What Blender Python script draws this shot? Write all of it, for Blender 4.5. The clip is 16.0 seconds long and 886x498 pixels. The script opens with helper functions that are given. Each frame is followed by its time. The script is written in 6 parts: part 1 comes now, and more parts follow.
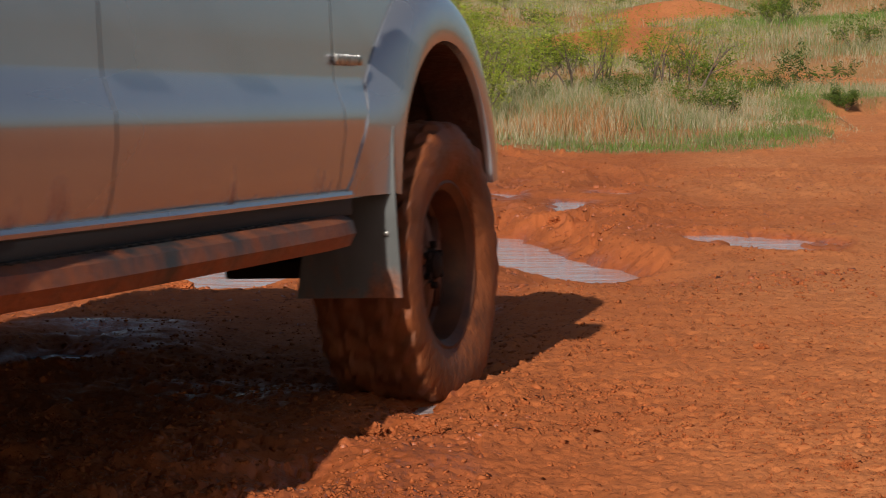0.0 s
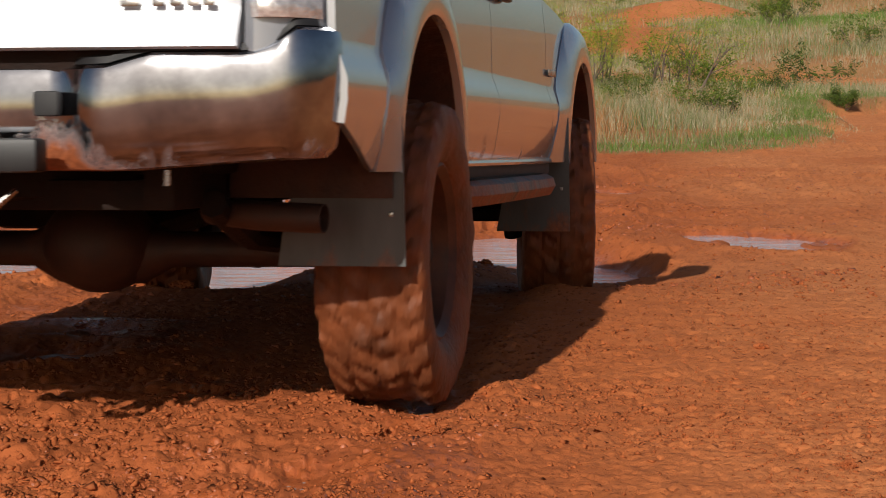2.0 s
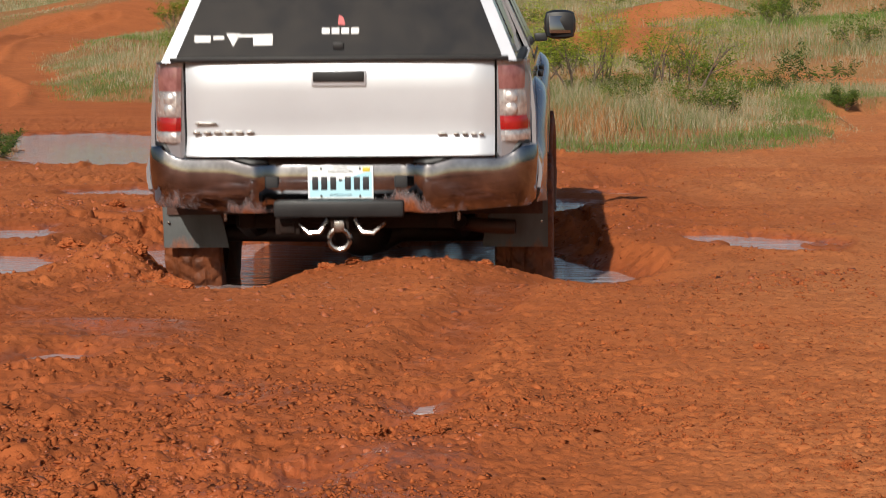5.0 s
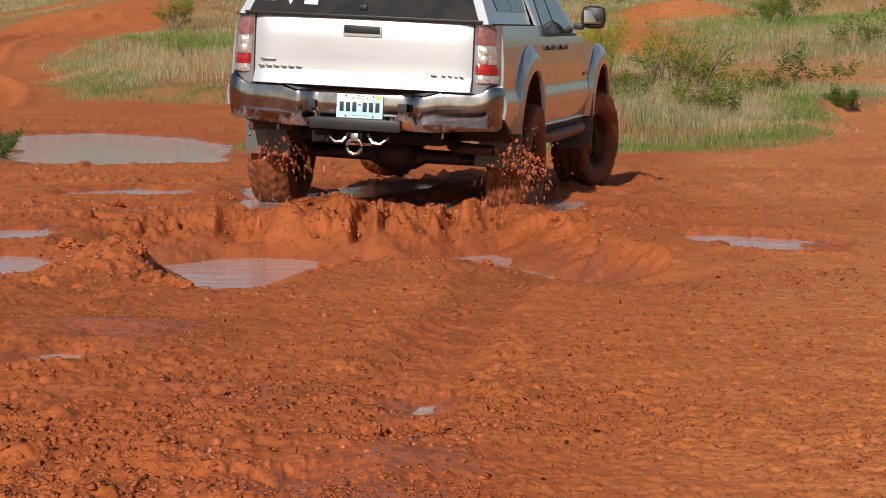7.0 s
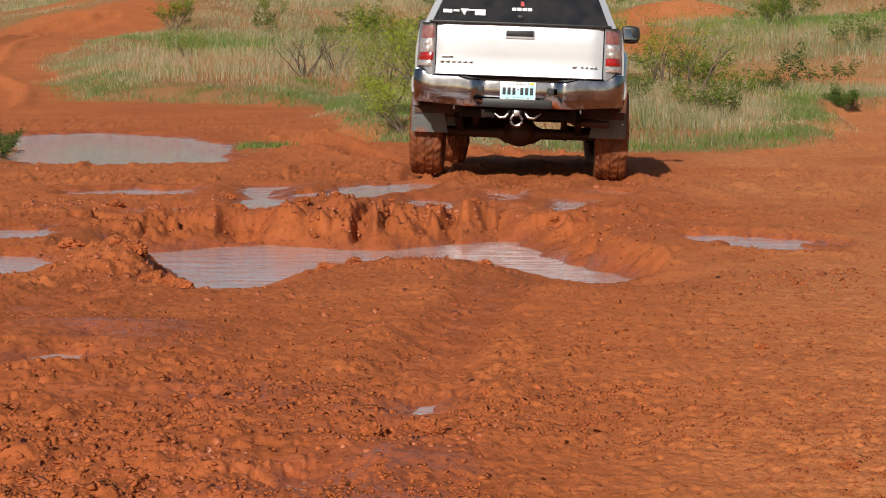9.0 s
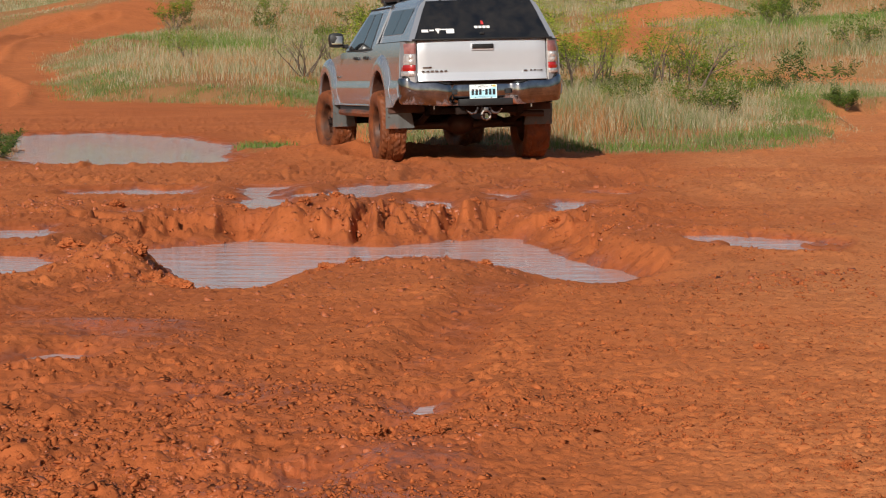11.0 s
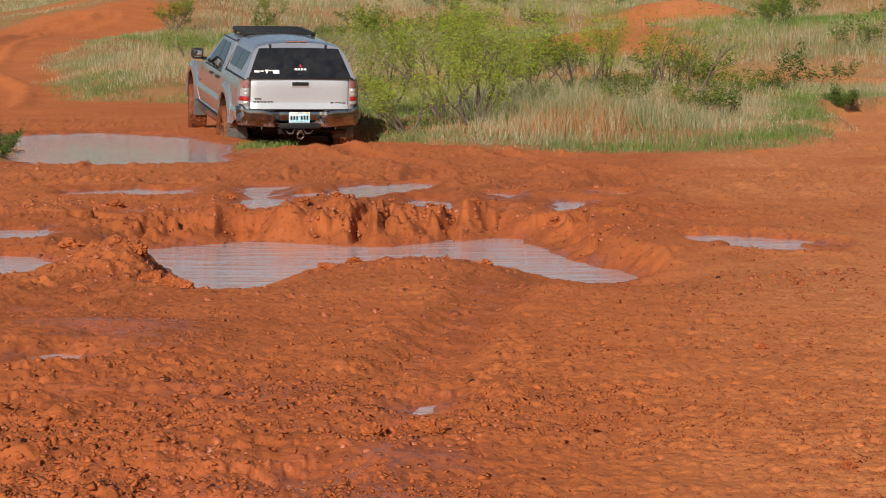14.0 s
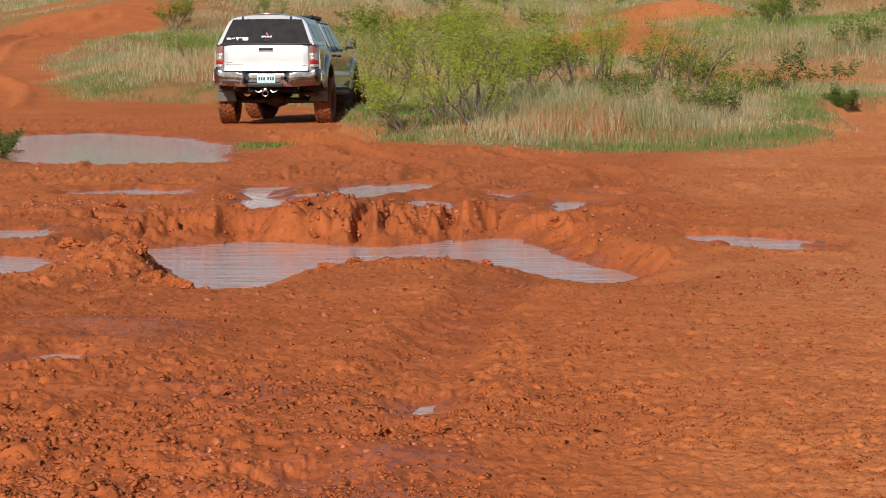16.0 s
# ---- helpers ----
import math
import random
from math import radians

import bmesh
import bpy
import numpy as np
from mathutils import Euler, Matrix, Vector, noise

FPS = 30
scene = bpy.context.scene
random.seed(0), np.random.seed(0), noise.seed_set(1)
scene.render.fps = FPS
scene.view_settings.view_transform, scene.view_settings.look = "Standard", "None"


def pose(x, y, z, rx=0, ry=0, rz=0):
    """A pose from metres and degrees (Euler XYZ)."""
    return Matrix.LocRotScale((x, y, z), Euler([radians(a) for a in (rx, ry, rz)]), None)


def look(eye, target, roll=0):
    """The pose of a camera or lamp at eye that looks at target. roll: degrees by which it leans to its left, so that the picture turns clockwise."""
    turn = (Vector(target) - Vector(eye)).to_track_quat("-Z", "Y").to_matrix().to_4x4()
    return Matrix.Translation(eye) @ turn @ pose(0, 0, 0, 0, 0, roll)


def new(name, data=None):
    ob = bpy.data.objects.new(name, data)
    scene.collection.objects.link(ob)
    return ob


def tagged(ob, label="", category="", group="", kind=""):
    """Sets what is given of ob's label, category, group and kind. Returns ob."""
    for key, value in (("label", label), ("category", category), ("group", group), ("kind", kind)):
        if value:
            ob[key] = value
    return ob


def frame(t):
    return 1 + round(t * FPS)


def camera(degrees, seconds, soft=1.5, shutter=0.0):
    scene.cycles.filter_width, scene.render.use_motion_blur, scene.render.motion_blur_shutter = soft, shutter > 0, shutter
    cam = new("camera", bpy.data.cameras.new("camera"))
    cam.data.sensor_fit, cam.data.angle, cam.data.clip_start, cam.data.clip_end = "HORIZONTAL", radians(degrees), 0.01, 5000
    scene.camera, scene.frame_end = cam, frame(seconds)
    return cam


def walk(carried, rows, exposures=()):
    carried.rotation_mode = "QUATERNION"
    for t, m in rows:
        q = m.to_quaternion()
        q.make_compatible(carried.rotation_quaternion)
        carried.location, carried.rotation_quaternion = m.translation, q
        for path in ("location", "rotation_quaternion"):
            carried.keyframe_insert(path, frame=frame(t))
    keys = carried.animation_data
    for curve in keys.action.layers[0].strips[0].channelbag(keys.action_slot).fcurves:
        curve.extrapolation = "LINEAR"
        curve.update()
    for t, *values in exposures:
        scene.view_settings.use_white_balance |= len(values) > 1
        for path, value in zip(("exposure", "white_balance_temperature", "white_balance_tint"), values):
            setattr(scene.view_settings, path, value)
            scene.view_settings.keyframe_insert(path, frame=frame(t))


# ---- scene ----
# ---- camera: on a tripod, it does not move ----
cam = camera(23.37, 16.0, soft=1.0, shutter=0.4)
EYE = (0.0, 0.0, 1.0)
walk(cam, [(0.0, pose(*EYE, 84.8, 0, 0)), (16.0, pose(*EYE, 84.8, 0, 0))],
     exposures=[(0.0, -0.03), (4.0, -0.03), (9.0, 0.06), (16.0, 0.13)])

# ---- daylight: a low sun from behind, over the left shoulder ----
SUN_FROM = Vector((-0.53, -1.75, 1.0)).normalized()
world = bpy.data.worlds.new("sky")
scene.world = world
world.use_nodes = True
sky = world.node_tree.nodes.new("ShaderNodeTexSky")
sky.sky_type, sky.sun_disc = "NISHITA", False
sky.sun_elevation = math.asin(SUN_FROM.z)
sky.sun_rotation = math.atan2(SUN_FROM.x, SUN_FROM.y)
sky.air_density, sky.dust_density, sky.ozone_density = 1.0, 2.0, 1.0
backdrop = world.node_tree.nodes["Background"]
backdrop.inputs["Strength"].default_value = 0.066
world.node_tree.links.new(sky.outputs[0], backdrop.inputs["Color"])
sun = new("sun", bpy.data.lights.new("sun", "SUN"))
sun.data.energy, sun.data.angle, sun.data.color = 5.15, radians(0.6), (1.0, 0.94, 0.85)
sun.matrix_world = look((0, 0, 0), -SUN_FROM)
sun.location = SUN_FROM * 60


# ---- materials ----
def nodes_of(name):
    m = bpy.data.materials.new(name)
    m.use_nodes = True
    t = m.node_tree
    return m, t, t.nodes["Principled BSDF"]


def put(t, kind, **values):
    n = t.nodes.new(kind)
    for key, value in values.items():
        n.inputs[key.replace("_", " ")].default_value = value
    return n


def ramp(t, fac, stops):
    n = t.nodes.new("ShaderNodeValToRGB")
    e = n.color_ramp.elements
    e[0].position, e[0].color = stops[0][0], (*stops[0][1], 1)
    e[1].position, e[1].color = stops[-1][0], (*stops[-1][1], 1)
    for p, c in stops[1:-1]:
        e.new(p).color = (*c, 1)
    t.links.new(fac, n.inputs["Fac"])
    return n


def noise_of(t, scale, detail=4.0, rough=0.6, stretch=None, source="Object"):
    co = t.nodes.new("ShaderNodeTexCoord")
    n = put(t, "ShaderNodeTexNoise", Scale=scale, Detail=detail, Roughness=rough)
    out = co.outputs[source]
    if stretch:
        m = t.nodes.new("ShaderNodeMapping")
        m.inputs["Scale"].default_value = stretch
        t.links.new(out, m.inputs[0])
        out = m.outputs[0]
    t.links.new(out, n.inputs["Vector"])
    return n


def bumped(t, bsdf, height, strength, distance, under=None):
    b = put(t, "ShaderNodeBump", Strength=strength, Distance=distance)
    t.links.new(height, b.inputs["Height"])
    if under:
        t.links.new(under, b.inputs["Normal"])
    t.links.new(b.outputs[0], bsdf.inputs["Normal"])
    return b.outputs[0]


def mixed(t, fac, a, b):
    n = t.nodes.new("ShaderNodeMix")
    n.data_type = "RGBA"
    t.links.new(fac, n.inputs["Factor"])
    for value, slot in ((a, n.inputs[6]), (b, n.inputs[7])):
        if isinstance(value, tuple):
            slot.default_value = (*value, 1)
        else:
            t.links.new(value, slot)
    return n.outputs[2]


def math_node(t, op, a, b=0.0, c=None, clamp=False):
    n = t.nodes.new("ShaderNodeMath")
    n.operation, n.use_clamp = op, clamp
    for k, v in enumerate((a, b) if c is None else (a, b, c)):
        if isinstance(v, (int, float)):
            n.inputs[k].default_value = v
        else:
            t.links.new(v, n.inputs[k])
    return n.outputs[0]


MUD = (0.29, 0.085, 0.028)
MUD_DARK = (0.15, 0.04, 0.014)


def plain(name, light, dark, scale=6.0, rough=(0.5, 0.75), metal=0.0, bump=0.25, grain=60.0, depth=0.004, coat=0.0, mud=None, mud_soft=3.0, stretch=None, emit=None, spec=0.5):
    """A surface with stains and grain; mud: (height to which it is splashed, how much) in the thing's own space."""
    m, t, bsdf = nodes_of(name)
    big = noise_of(t, scale, 5.0, 0.6, stretch)
    colour = ramp(t, big.outputs["Fac"], [(0.3, dark), (0.7, light)]).outputs[0]
    rough_out = put(t, "ShaderNodeMapRange", To_Min=rough[0], To_Max=rough[1])
    t.links.new(big.outputs["Fac"], rough_out.inputs["Value"])
    rough_out = rough_out.outputs[0]
    bsdf.inputs["Metallic"].default_value = metal
    bsdf.inputs["Coat Weight"].default_value = coat
    bsdf.inputs["Coat Roughness"].default_value = 0.04
    bsdf.inputs["Specular IOR Level"].default_value = spec
    fine = noise_of(t, grain, 3.0, 0.6)
    if mud:
        co = t.nodes.new("ShaderNodeTexCoord")
        z = t.nodes.new("ShaderNodeSeparateXYZ")
        t.links.new(co.outputs["Object"], z.inputs[0])
        splash = noise_of(t, 5.0, 7.0, 0.68, (1.0, 1.0, 0.45))
        low = math_node(t, "MULTIPLY_ADD", z.outputs["Z"], -mud_soft, mud[0] * mud_soft)
        low = math_node(t, "MINIMUM", low, 0.6)
        low = math_node(t, "MAXIMUM", low, -0.35)
        mask = math_node(t, "ADD", low, math_node(t, "MULTIPLY_ADD", splash.outputs["Fac"], 2.4, -1.2 + mud[1]))
        mask = math_node(t, "MULTIPLY", mask, 2.5, clamp=True)
        tone = ramp(t, fine.outputs["Fac"], [(0.3, MUD_DARK), (0.7, MUD)]).outputs[0]
        colour = mixed(t, mask, colour, tone)
        rough_out = math_node(t, "MAXIMUM", rough_out, math_node(t, "MULTIPLY", mask, 0.6))
        t.links.new(math_node(t, "MULTIPLY_ADD", mask, -metal, metal), bsdf.inputs["Metallic"])
        t.links.new(math_node(t, "MULTIPLY_ADD", mask, -coat, coat), bsdf.inputs["Coat Weight"])
        raised = math_node(t, "MULTIPLY", mask, math_node(t, "ADD", fine.outputs["Fac"], 0.6))
        bumped(t, bsdf, raised, 0.5, 0.006)
    elif bump:
        bumped(t, bsdf, fine.outputs["Fac"], bump, depth)
    t.links.new(colour, bsdf.inputs["Base Color"])
    t.links.new(rough_out, bsdf.inputs["Roughness"])
    if emit:
        bsdf.inputs["Emission Color"].default_value = (*emit[0], 1)
        bsdf.inputs["Emission Strength"].default_value = emit[1]
    return m


def ground_material():
    m, t, bsdf = nodes_of("red_mud_ground")
    wet = t.nodes.new("ShaderNodeAttribute")
    wet.attribute_name = "wet"
    grass = t.nodes.new("ShaderNodeAttribute")
    grass.attribute_name = "grass"
    broad = noise_of(t, 0.55, 5.0, 0.6)
    mid = noise_of(t, 5.0, 6.0, 0.65)
    fine = noise_of(t, 55.0, 5.0, 0.7)
    dry = ramp(t, mid.outputs["Fac"], [(0.3, (0.3, 0.08, 0.024)), (0.5, (0.43, 0.121, 0.036)), (0.72, (0.51, 0.158, 0.05))]).outputs[0]
    patch = ramp(t, broad.outputs["Fac"], [(0.35, (0.29, 0.076, 0.023)), (0.65, (0.48, 0.145, 0.045))]).outputs[0]
    half = t.nodes.new("ShaderNodeValue")
    half.outputs[0].default_value = 0.45
    dirt = mixed(t, half.outputs[0], dry, patch)
    dry_spot = t.nodes.new("ShaderNodeAttribute")
    dry_spot.attribute_name = "dry"
    dusty = ramp(t, mid.outputs["Fac"], [(0.3, (0.44, 0.15, 0.052)), (0.7, (0.6, 0.23, 0.085))]).outputs[0]
    dirt = mixed(t, math_node(t, "MULTIPLY", dry_spot.outputs["Fac"], 0.8), dirt, dusty)
    damp = ramp(t, mid.outputs["Fac"], [(0.3, (0.22, 0.052, 0.016)), (0.7, (0.37, 0.094, 0.029))]).outputs[0]
    stain = math_node(t, "MULTIPLY", wet.outputs["Fac"], math_node(t, "MULTIPLY_ADD", mid.outputs["Fac"], 1.2, 0.25), clamp=True)
    dirt = mixed(t, stain, dirt, damp)
    crumb = noise_of(t, 34.0, 5.0, 0.66)
    strewn = noise_of(t, 2.2, 3.0, 0.6)
    pit_zone = ramp(t, strewn.outputs["Fac"], [(0.36, (0.15, 0.15, 0.15)), (0.58, (1, 1, 1))]).outputs[0]
    pit_shade = ramp(t, crumb.outputs["Fac"], [(0.565, (0, 0, 0)), (0.62, (0.85, 0.85, 0.85))]).outputs[0]
    dirt = mixed(t, math_node(t, "MULTIPLY", pit_shade, pit_zone), dirt, (0.15, 0.036, 0.012))   # shade of small pits, painted as dark specks in the clay
    straw = ramp(t, fine.outputs["Fac"], [(0.3, (0.12, 0.075, 0.03)), (0.7, (0.3, 0.21, 0.1))]).outputs[0]
    t.links.new(mixed(t, math_node(t, "MULTIPLY", grass.outputs["Fac"], 0.65), dirt, straw), bsdf.inputs["Base Color"])
    gloss = put(t, "ShaderNodeMapRange", From_Min=0.55, From_Max=1.0, To_Min=0.9, To_Max=0.16)
    sheen = put(t, "ShaderNodeMapRange", From_Min=0.6, From_Max=1.0, To_Min=0.14, To_Max=0.6)
    t.links.new(stain, sheen.inputs["Value"])
    t.links.new(sheen.outputs[0], bsdf.inputs["Specular IOR Level"])
    t.links.new(stain, gloss.inputs["Value"])
    t.links.new(gloss.outputs[0], bsdf.inputs["Roughness"])
    cracks = noise_of(t, 26.0, 6.0, 0.75)
    chips = ramp(t, cracks.outputs["Fac"], [(0.42, (0, 0, 0)), (0.56, (1, 1, 1))]).outputs[0]
    first = bumped(t, bsdf, mid.outputs["Fac"], 0.2, 0.03)
    second = bumped(t, bsdf, chips, 0.35, 0.004, first)
    bumped(t, bsdf, fine.outputs["Fac"], 0.5, 0.008, second)
    return m


def water_material():
    m, t, bsdf = nodes_of("muddy_water")
    silt_and_sky = noise_of(t, 1.3, 4.0)
    # paler than the brown silt: some of the sky's reflection is in this colour
    t.links.new(ramp(t, silt_and_sky.outputs["Fac"], [(0.3, (0.42, 0.32, 0.31)), (0.7, (0.5, 0.39, 0.38))]).outputs[0], bsdf.inputs["Base Color"])
    bsdf.inputs["Roughness"].default_value = 0.03
    bsdf.inputs["IOR"].default_value = 1.5
    wave = noise_of(t, 5.0, 3.0, 0.55, (0.4, 1.7, 1.0))
    small = noise_of(t, 15.0, 3.0, 0.6, (0.35, 1.8, 1.0))
    first = bumped(t, bsdf, wave.outputs["Fac"], 0.4, 0.028)
    bumped(t, bsdf, small.outputs["Fac"], 0.3, 0.01, first)
    return m


def glass_material():
    m, t, bsdf = nodes_of("dark_tinted_glass")
    bsdf.inputs["Base Color"].default_value = (0.006, 0.007, 0.009, 1)
    bsdf.inputs["Roughness"].default_value = 0.04
    bsdf.inputs["Coat Weight"].default_value = 0.3
    dust = noise_of(t, 7.0, 5.0)
    t.links.new(ramp(t, dust.outputs["Fac"], [(0.35, (0.005, 0.006, 0.008)), (0.75, (0.022, 0.02, 0.018))]).outputs[0], bsdf.inputs["Base Color"])
    return m


GROUND, WATER, TINTED = ground_material(), water_material(), glass_material()
# body silver is set darker, to suit the side in shade
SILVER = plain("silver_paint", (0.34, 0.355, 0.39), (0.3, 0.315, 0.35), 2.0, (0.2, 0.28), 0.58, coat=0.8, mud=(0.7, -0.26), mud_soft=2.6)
# same silver, painted lighter where the sun strikes the tailgate
SUNLIT_SILVER = plain("sunlit_silver_paint", (0.5, 0.525, 0.56), (0.46, 0.48, 0.515), 2.0, (0.3, 0.4), 0.4, bump=0, coat=0.4)
CHROME = plain("muddy_chrome", (0.38, 0.39, 0.42), (0.19, 0.19, 0.21), 9.0, (0.04, 0.14), 1.0, mud=(0.715, -0.12), mud_soft=4.5)
BRIGHT = plain("worn_metal", (0.42, 0.41, 0.4), (0.2, 0.18, 0.17), 20.0, (0.15, 0.4), 1.0, bump=0.1)
BLACK = plain("black_plastic", (0.018, 0.018, 0.019), (0.01, 0.01, 0.011), 8.0, (0.35, 0.55), spec=0.3, bump=0.15, grain=200, depth=0.001)
SEAL = plain("black_seal", (0.014, 0.014, 0.015), (0.008, 0.008, 0.009), 8.0, (0.6, 0.8), bump=0)
# mud and steel blackened: the shade beneath the truck is in both colours
UNDER = plain("shaded_muddy_underbody", (0.022, 0.011, 0.008), (0.008, 0.006, 0.005), 7.0, (0.6, 0.9), spec=0.15, bump=0.5, grain=40, depth=0.01)
PIPE = plain("shaded_rusty_muddy_steel", (0.055, 0.021, 0.012), (0.022, 0.01, 0.008), 12.0, (0.45, 0.7), 0.2, bump=0.3)
LINER = plain("muddy_wheel_liner", (0.09, 0.028, 0.012), (0.03, 0.011, 0.007), 6.0, (0.6, 0.9), bump=0.6, grain=30, depth=0.012)
TYRE = plain("mud_caked_rubber", (0.21, 0.06, 0.019), (0.07, 0.022, 0.009), 9.0, (0.4, 0.75), spec=0.3, bump=0.6, grain=45, depth=0.012)
RIM = plain("muddy_alloy", (0.14, 0.048, 0.02), (0.04, 0.017, 0.011), 10.0, (0.4, 0.7), 0.3, bump=0.3)
FLAP = plain("muddy_rubber_flap", (0.095, 0.1, 0.1), (0.06, 0.062, 0.06), 10.0, (0.5, 0.75), bump=0.2, mud=(0.46, -0.14), mud_soft=2.6, stretch=(1, 1, 0.3))
RED_LENS = plain("red_lens", (0.33, 0.012, 0.012), (0.22, 0.008, 0.008), 12.0, (0.08, 0.15), bump=0, coat=0.8)
DARK_LENS = plain("smoked_red_lens", (0.3, 0.14, 0.13), (0.16, 0.06, 0.06), 18.0, (0.08, 0.15), bump=0, coat=0.8)
CLEAR_LENS = plain("clear_lens", (0.75, 0.73, 0.72), (0.4, 0.37, 0.36), 45.0, (0.05, 0.2), 0.6, bump=0.5, grain=90, depth=0.006, coat=0.8)
PLATE = plain("plate_white", (0.75, 0.78, 0.78), (0.66, 0.72, 0.75), 14.0, (0.35, 0.5), bump=0)
PLATE_BLUE = plain("plate_blue", (0.4, 0.66, 0.76), (0.33, 0.6, 0.72), 10.0, (0.35, 0.5), bump=0)
INK = plain("dark_ink", (0.012, 0.014, 0.02), (0.01, 0.01, 0.012), 8.0, (0.5, 0.6), bump=0)
STICKER = plain("white_sticker", (0.7, 0.7, 0.7), (0.6, 0.6, 0.6), 10.0, (0.4, 0.5), bump=0)
STICKER_RED = plain("red_sticker", (0.45, 0.02, 0.02), (0.4, 0.02, 0.02), 10.0, (0.4, 0.5), bump=0)
YELLOW = plain("yellow_sticker", (0.6, 0.5, 0.05), (0.55, 0.45, 0.05), 10.0, (0.4, 0.5), bump=0)
# ---- the lie of the land: heights in metres, the ground round the camera near 0 ----
def lattice(ix, iy, seed):
    n = (ix.astype(np.int64) * 374761393 + iy.astype(np.int64) * 668265263 + seed * 974634777) & 0x7FFFFFFF
    n = ((n ^ (n >> 13)) * 1274126177) & 0x7FFFFFFF
    n = ((n ^ (n >> 16)) * 1103515245) & 0x7FFFFFFF
    return ((n ^ (n >> 15)) & 0xFFFF) / 32767.5 - 1.0


def soft_noise(x, y, size, seed):
    """Smooth noise from -1 to 1 with features of that size."""
    x, y = np.asarray(x, float) / size, np.asarray(y, float) / size
    ix, iy = np.floor(x), np.floor(y)
    fx, fy = x - ix, y - iy
    fx, fy = fx * fx * (3 - 2 * fx), fy * fy * (3 - 2 * fy)
    a, b = lattice(ix, iy, seed), lattice(ix + 1, iy, seed)
    c, d = lattice(ix, iy + 1, seed), lattice(ix + 1, iy + 1, seed)
    return (a + (b - a) * fx) * (1 - fy) + (c + (d - c) * fx) * fy


def fbm(x, y, size, octaves, seed):
    total, amp = 0.0, 1.0
    for k in range(octaves):
        c, s = math.cos(0.7 * k), math.sin(0.7 * k)
        total = total + amp * soft_noise(x * c - y * s, x * s + y * c, size / 2**k, seed + 17 * k)
        amp *= 0.5
    return total


def outline_distance(x, y, ring):
    """Distance to a closed outline, negative inside it."""
    d2 = np.full(np.shape(x), 1e18)
    inside = np.zeros(np.shape(x), bool)
    for (x0, y0), (x1, y1) in zip(ring, ring[1:] + ring[:1]):
        ex, ey = x1 - x0, y1 - y0
        k = np.clip(((x - x0) * ex + (y - y0) * ey) / (ex * ex + ey * ey), 0, 1)
        d2 = np.minimum(d2, (x - x0 - k * ex) ** 2 + (y - y0 - k * ey) ** 2)
        if y0 != y1:
            inside ^= ((y0 > y) != (y1 > y)) & (x < ex * (y - y0) / ey + x0)
    return np.where(inside, -1, 1) * np.sqrt(d2)


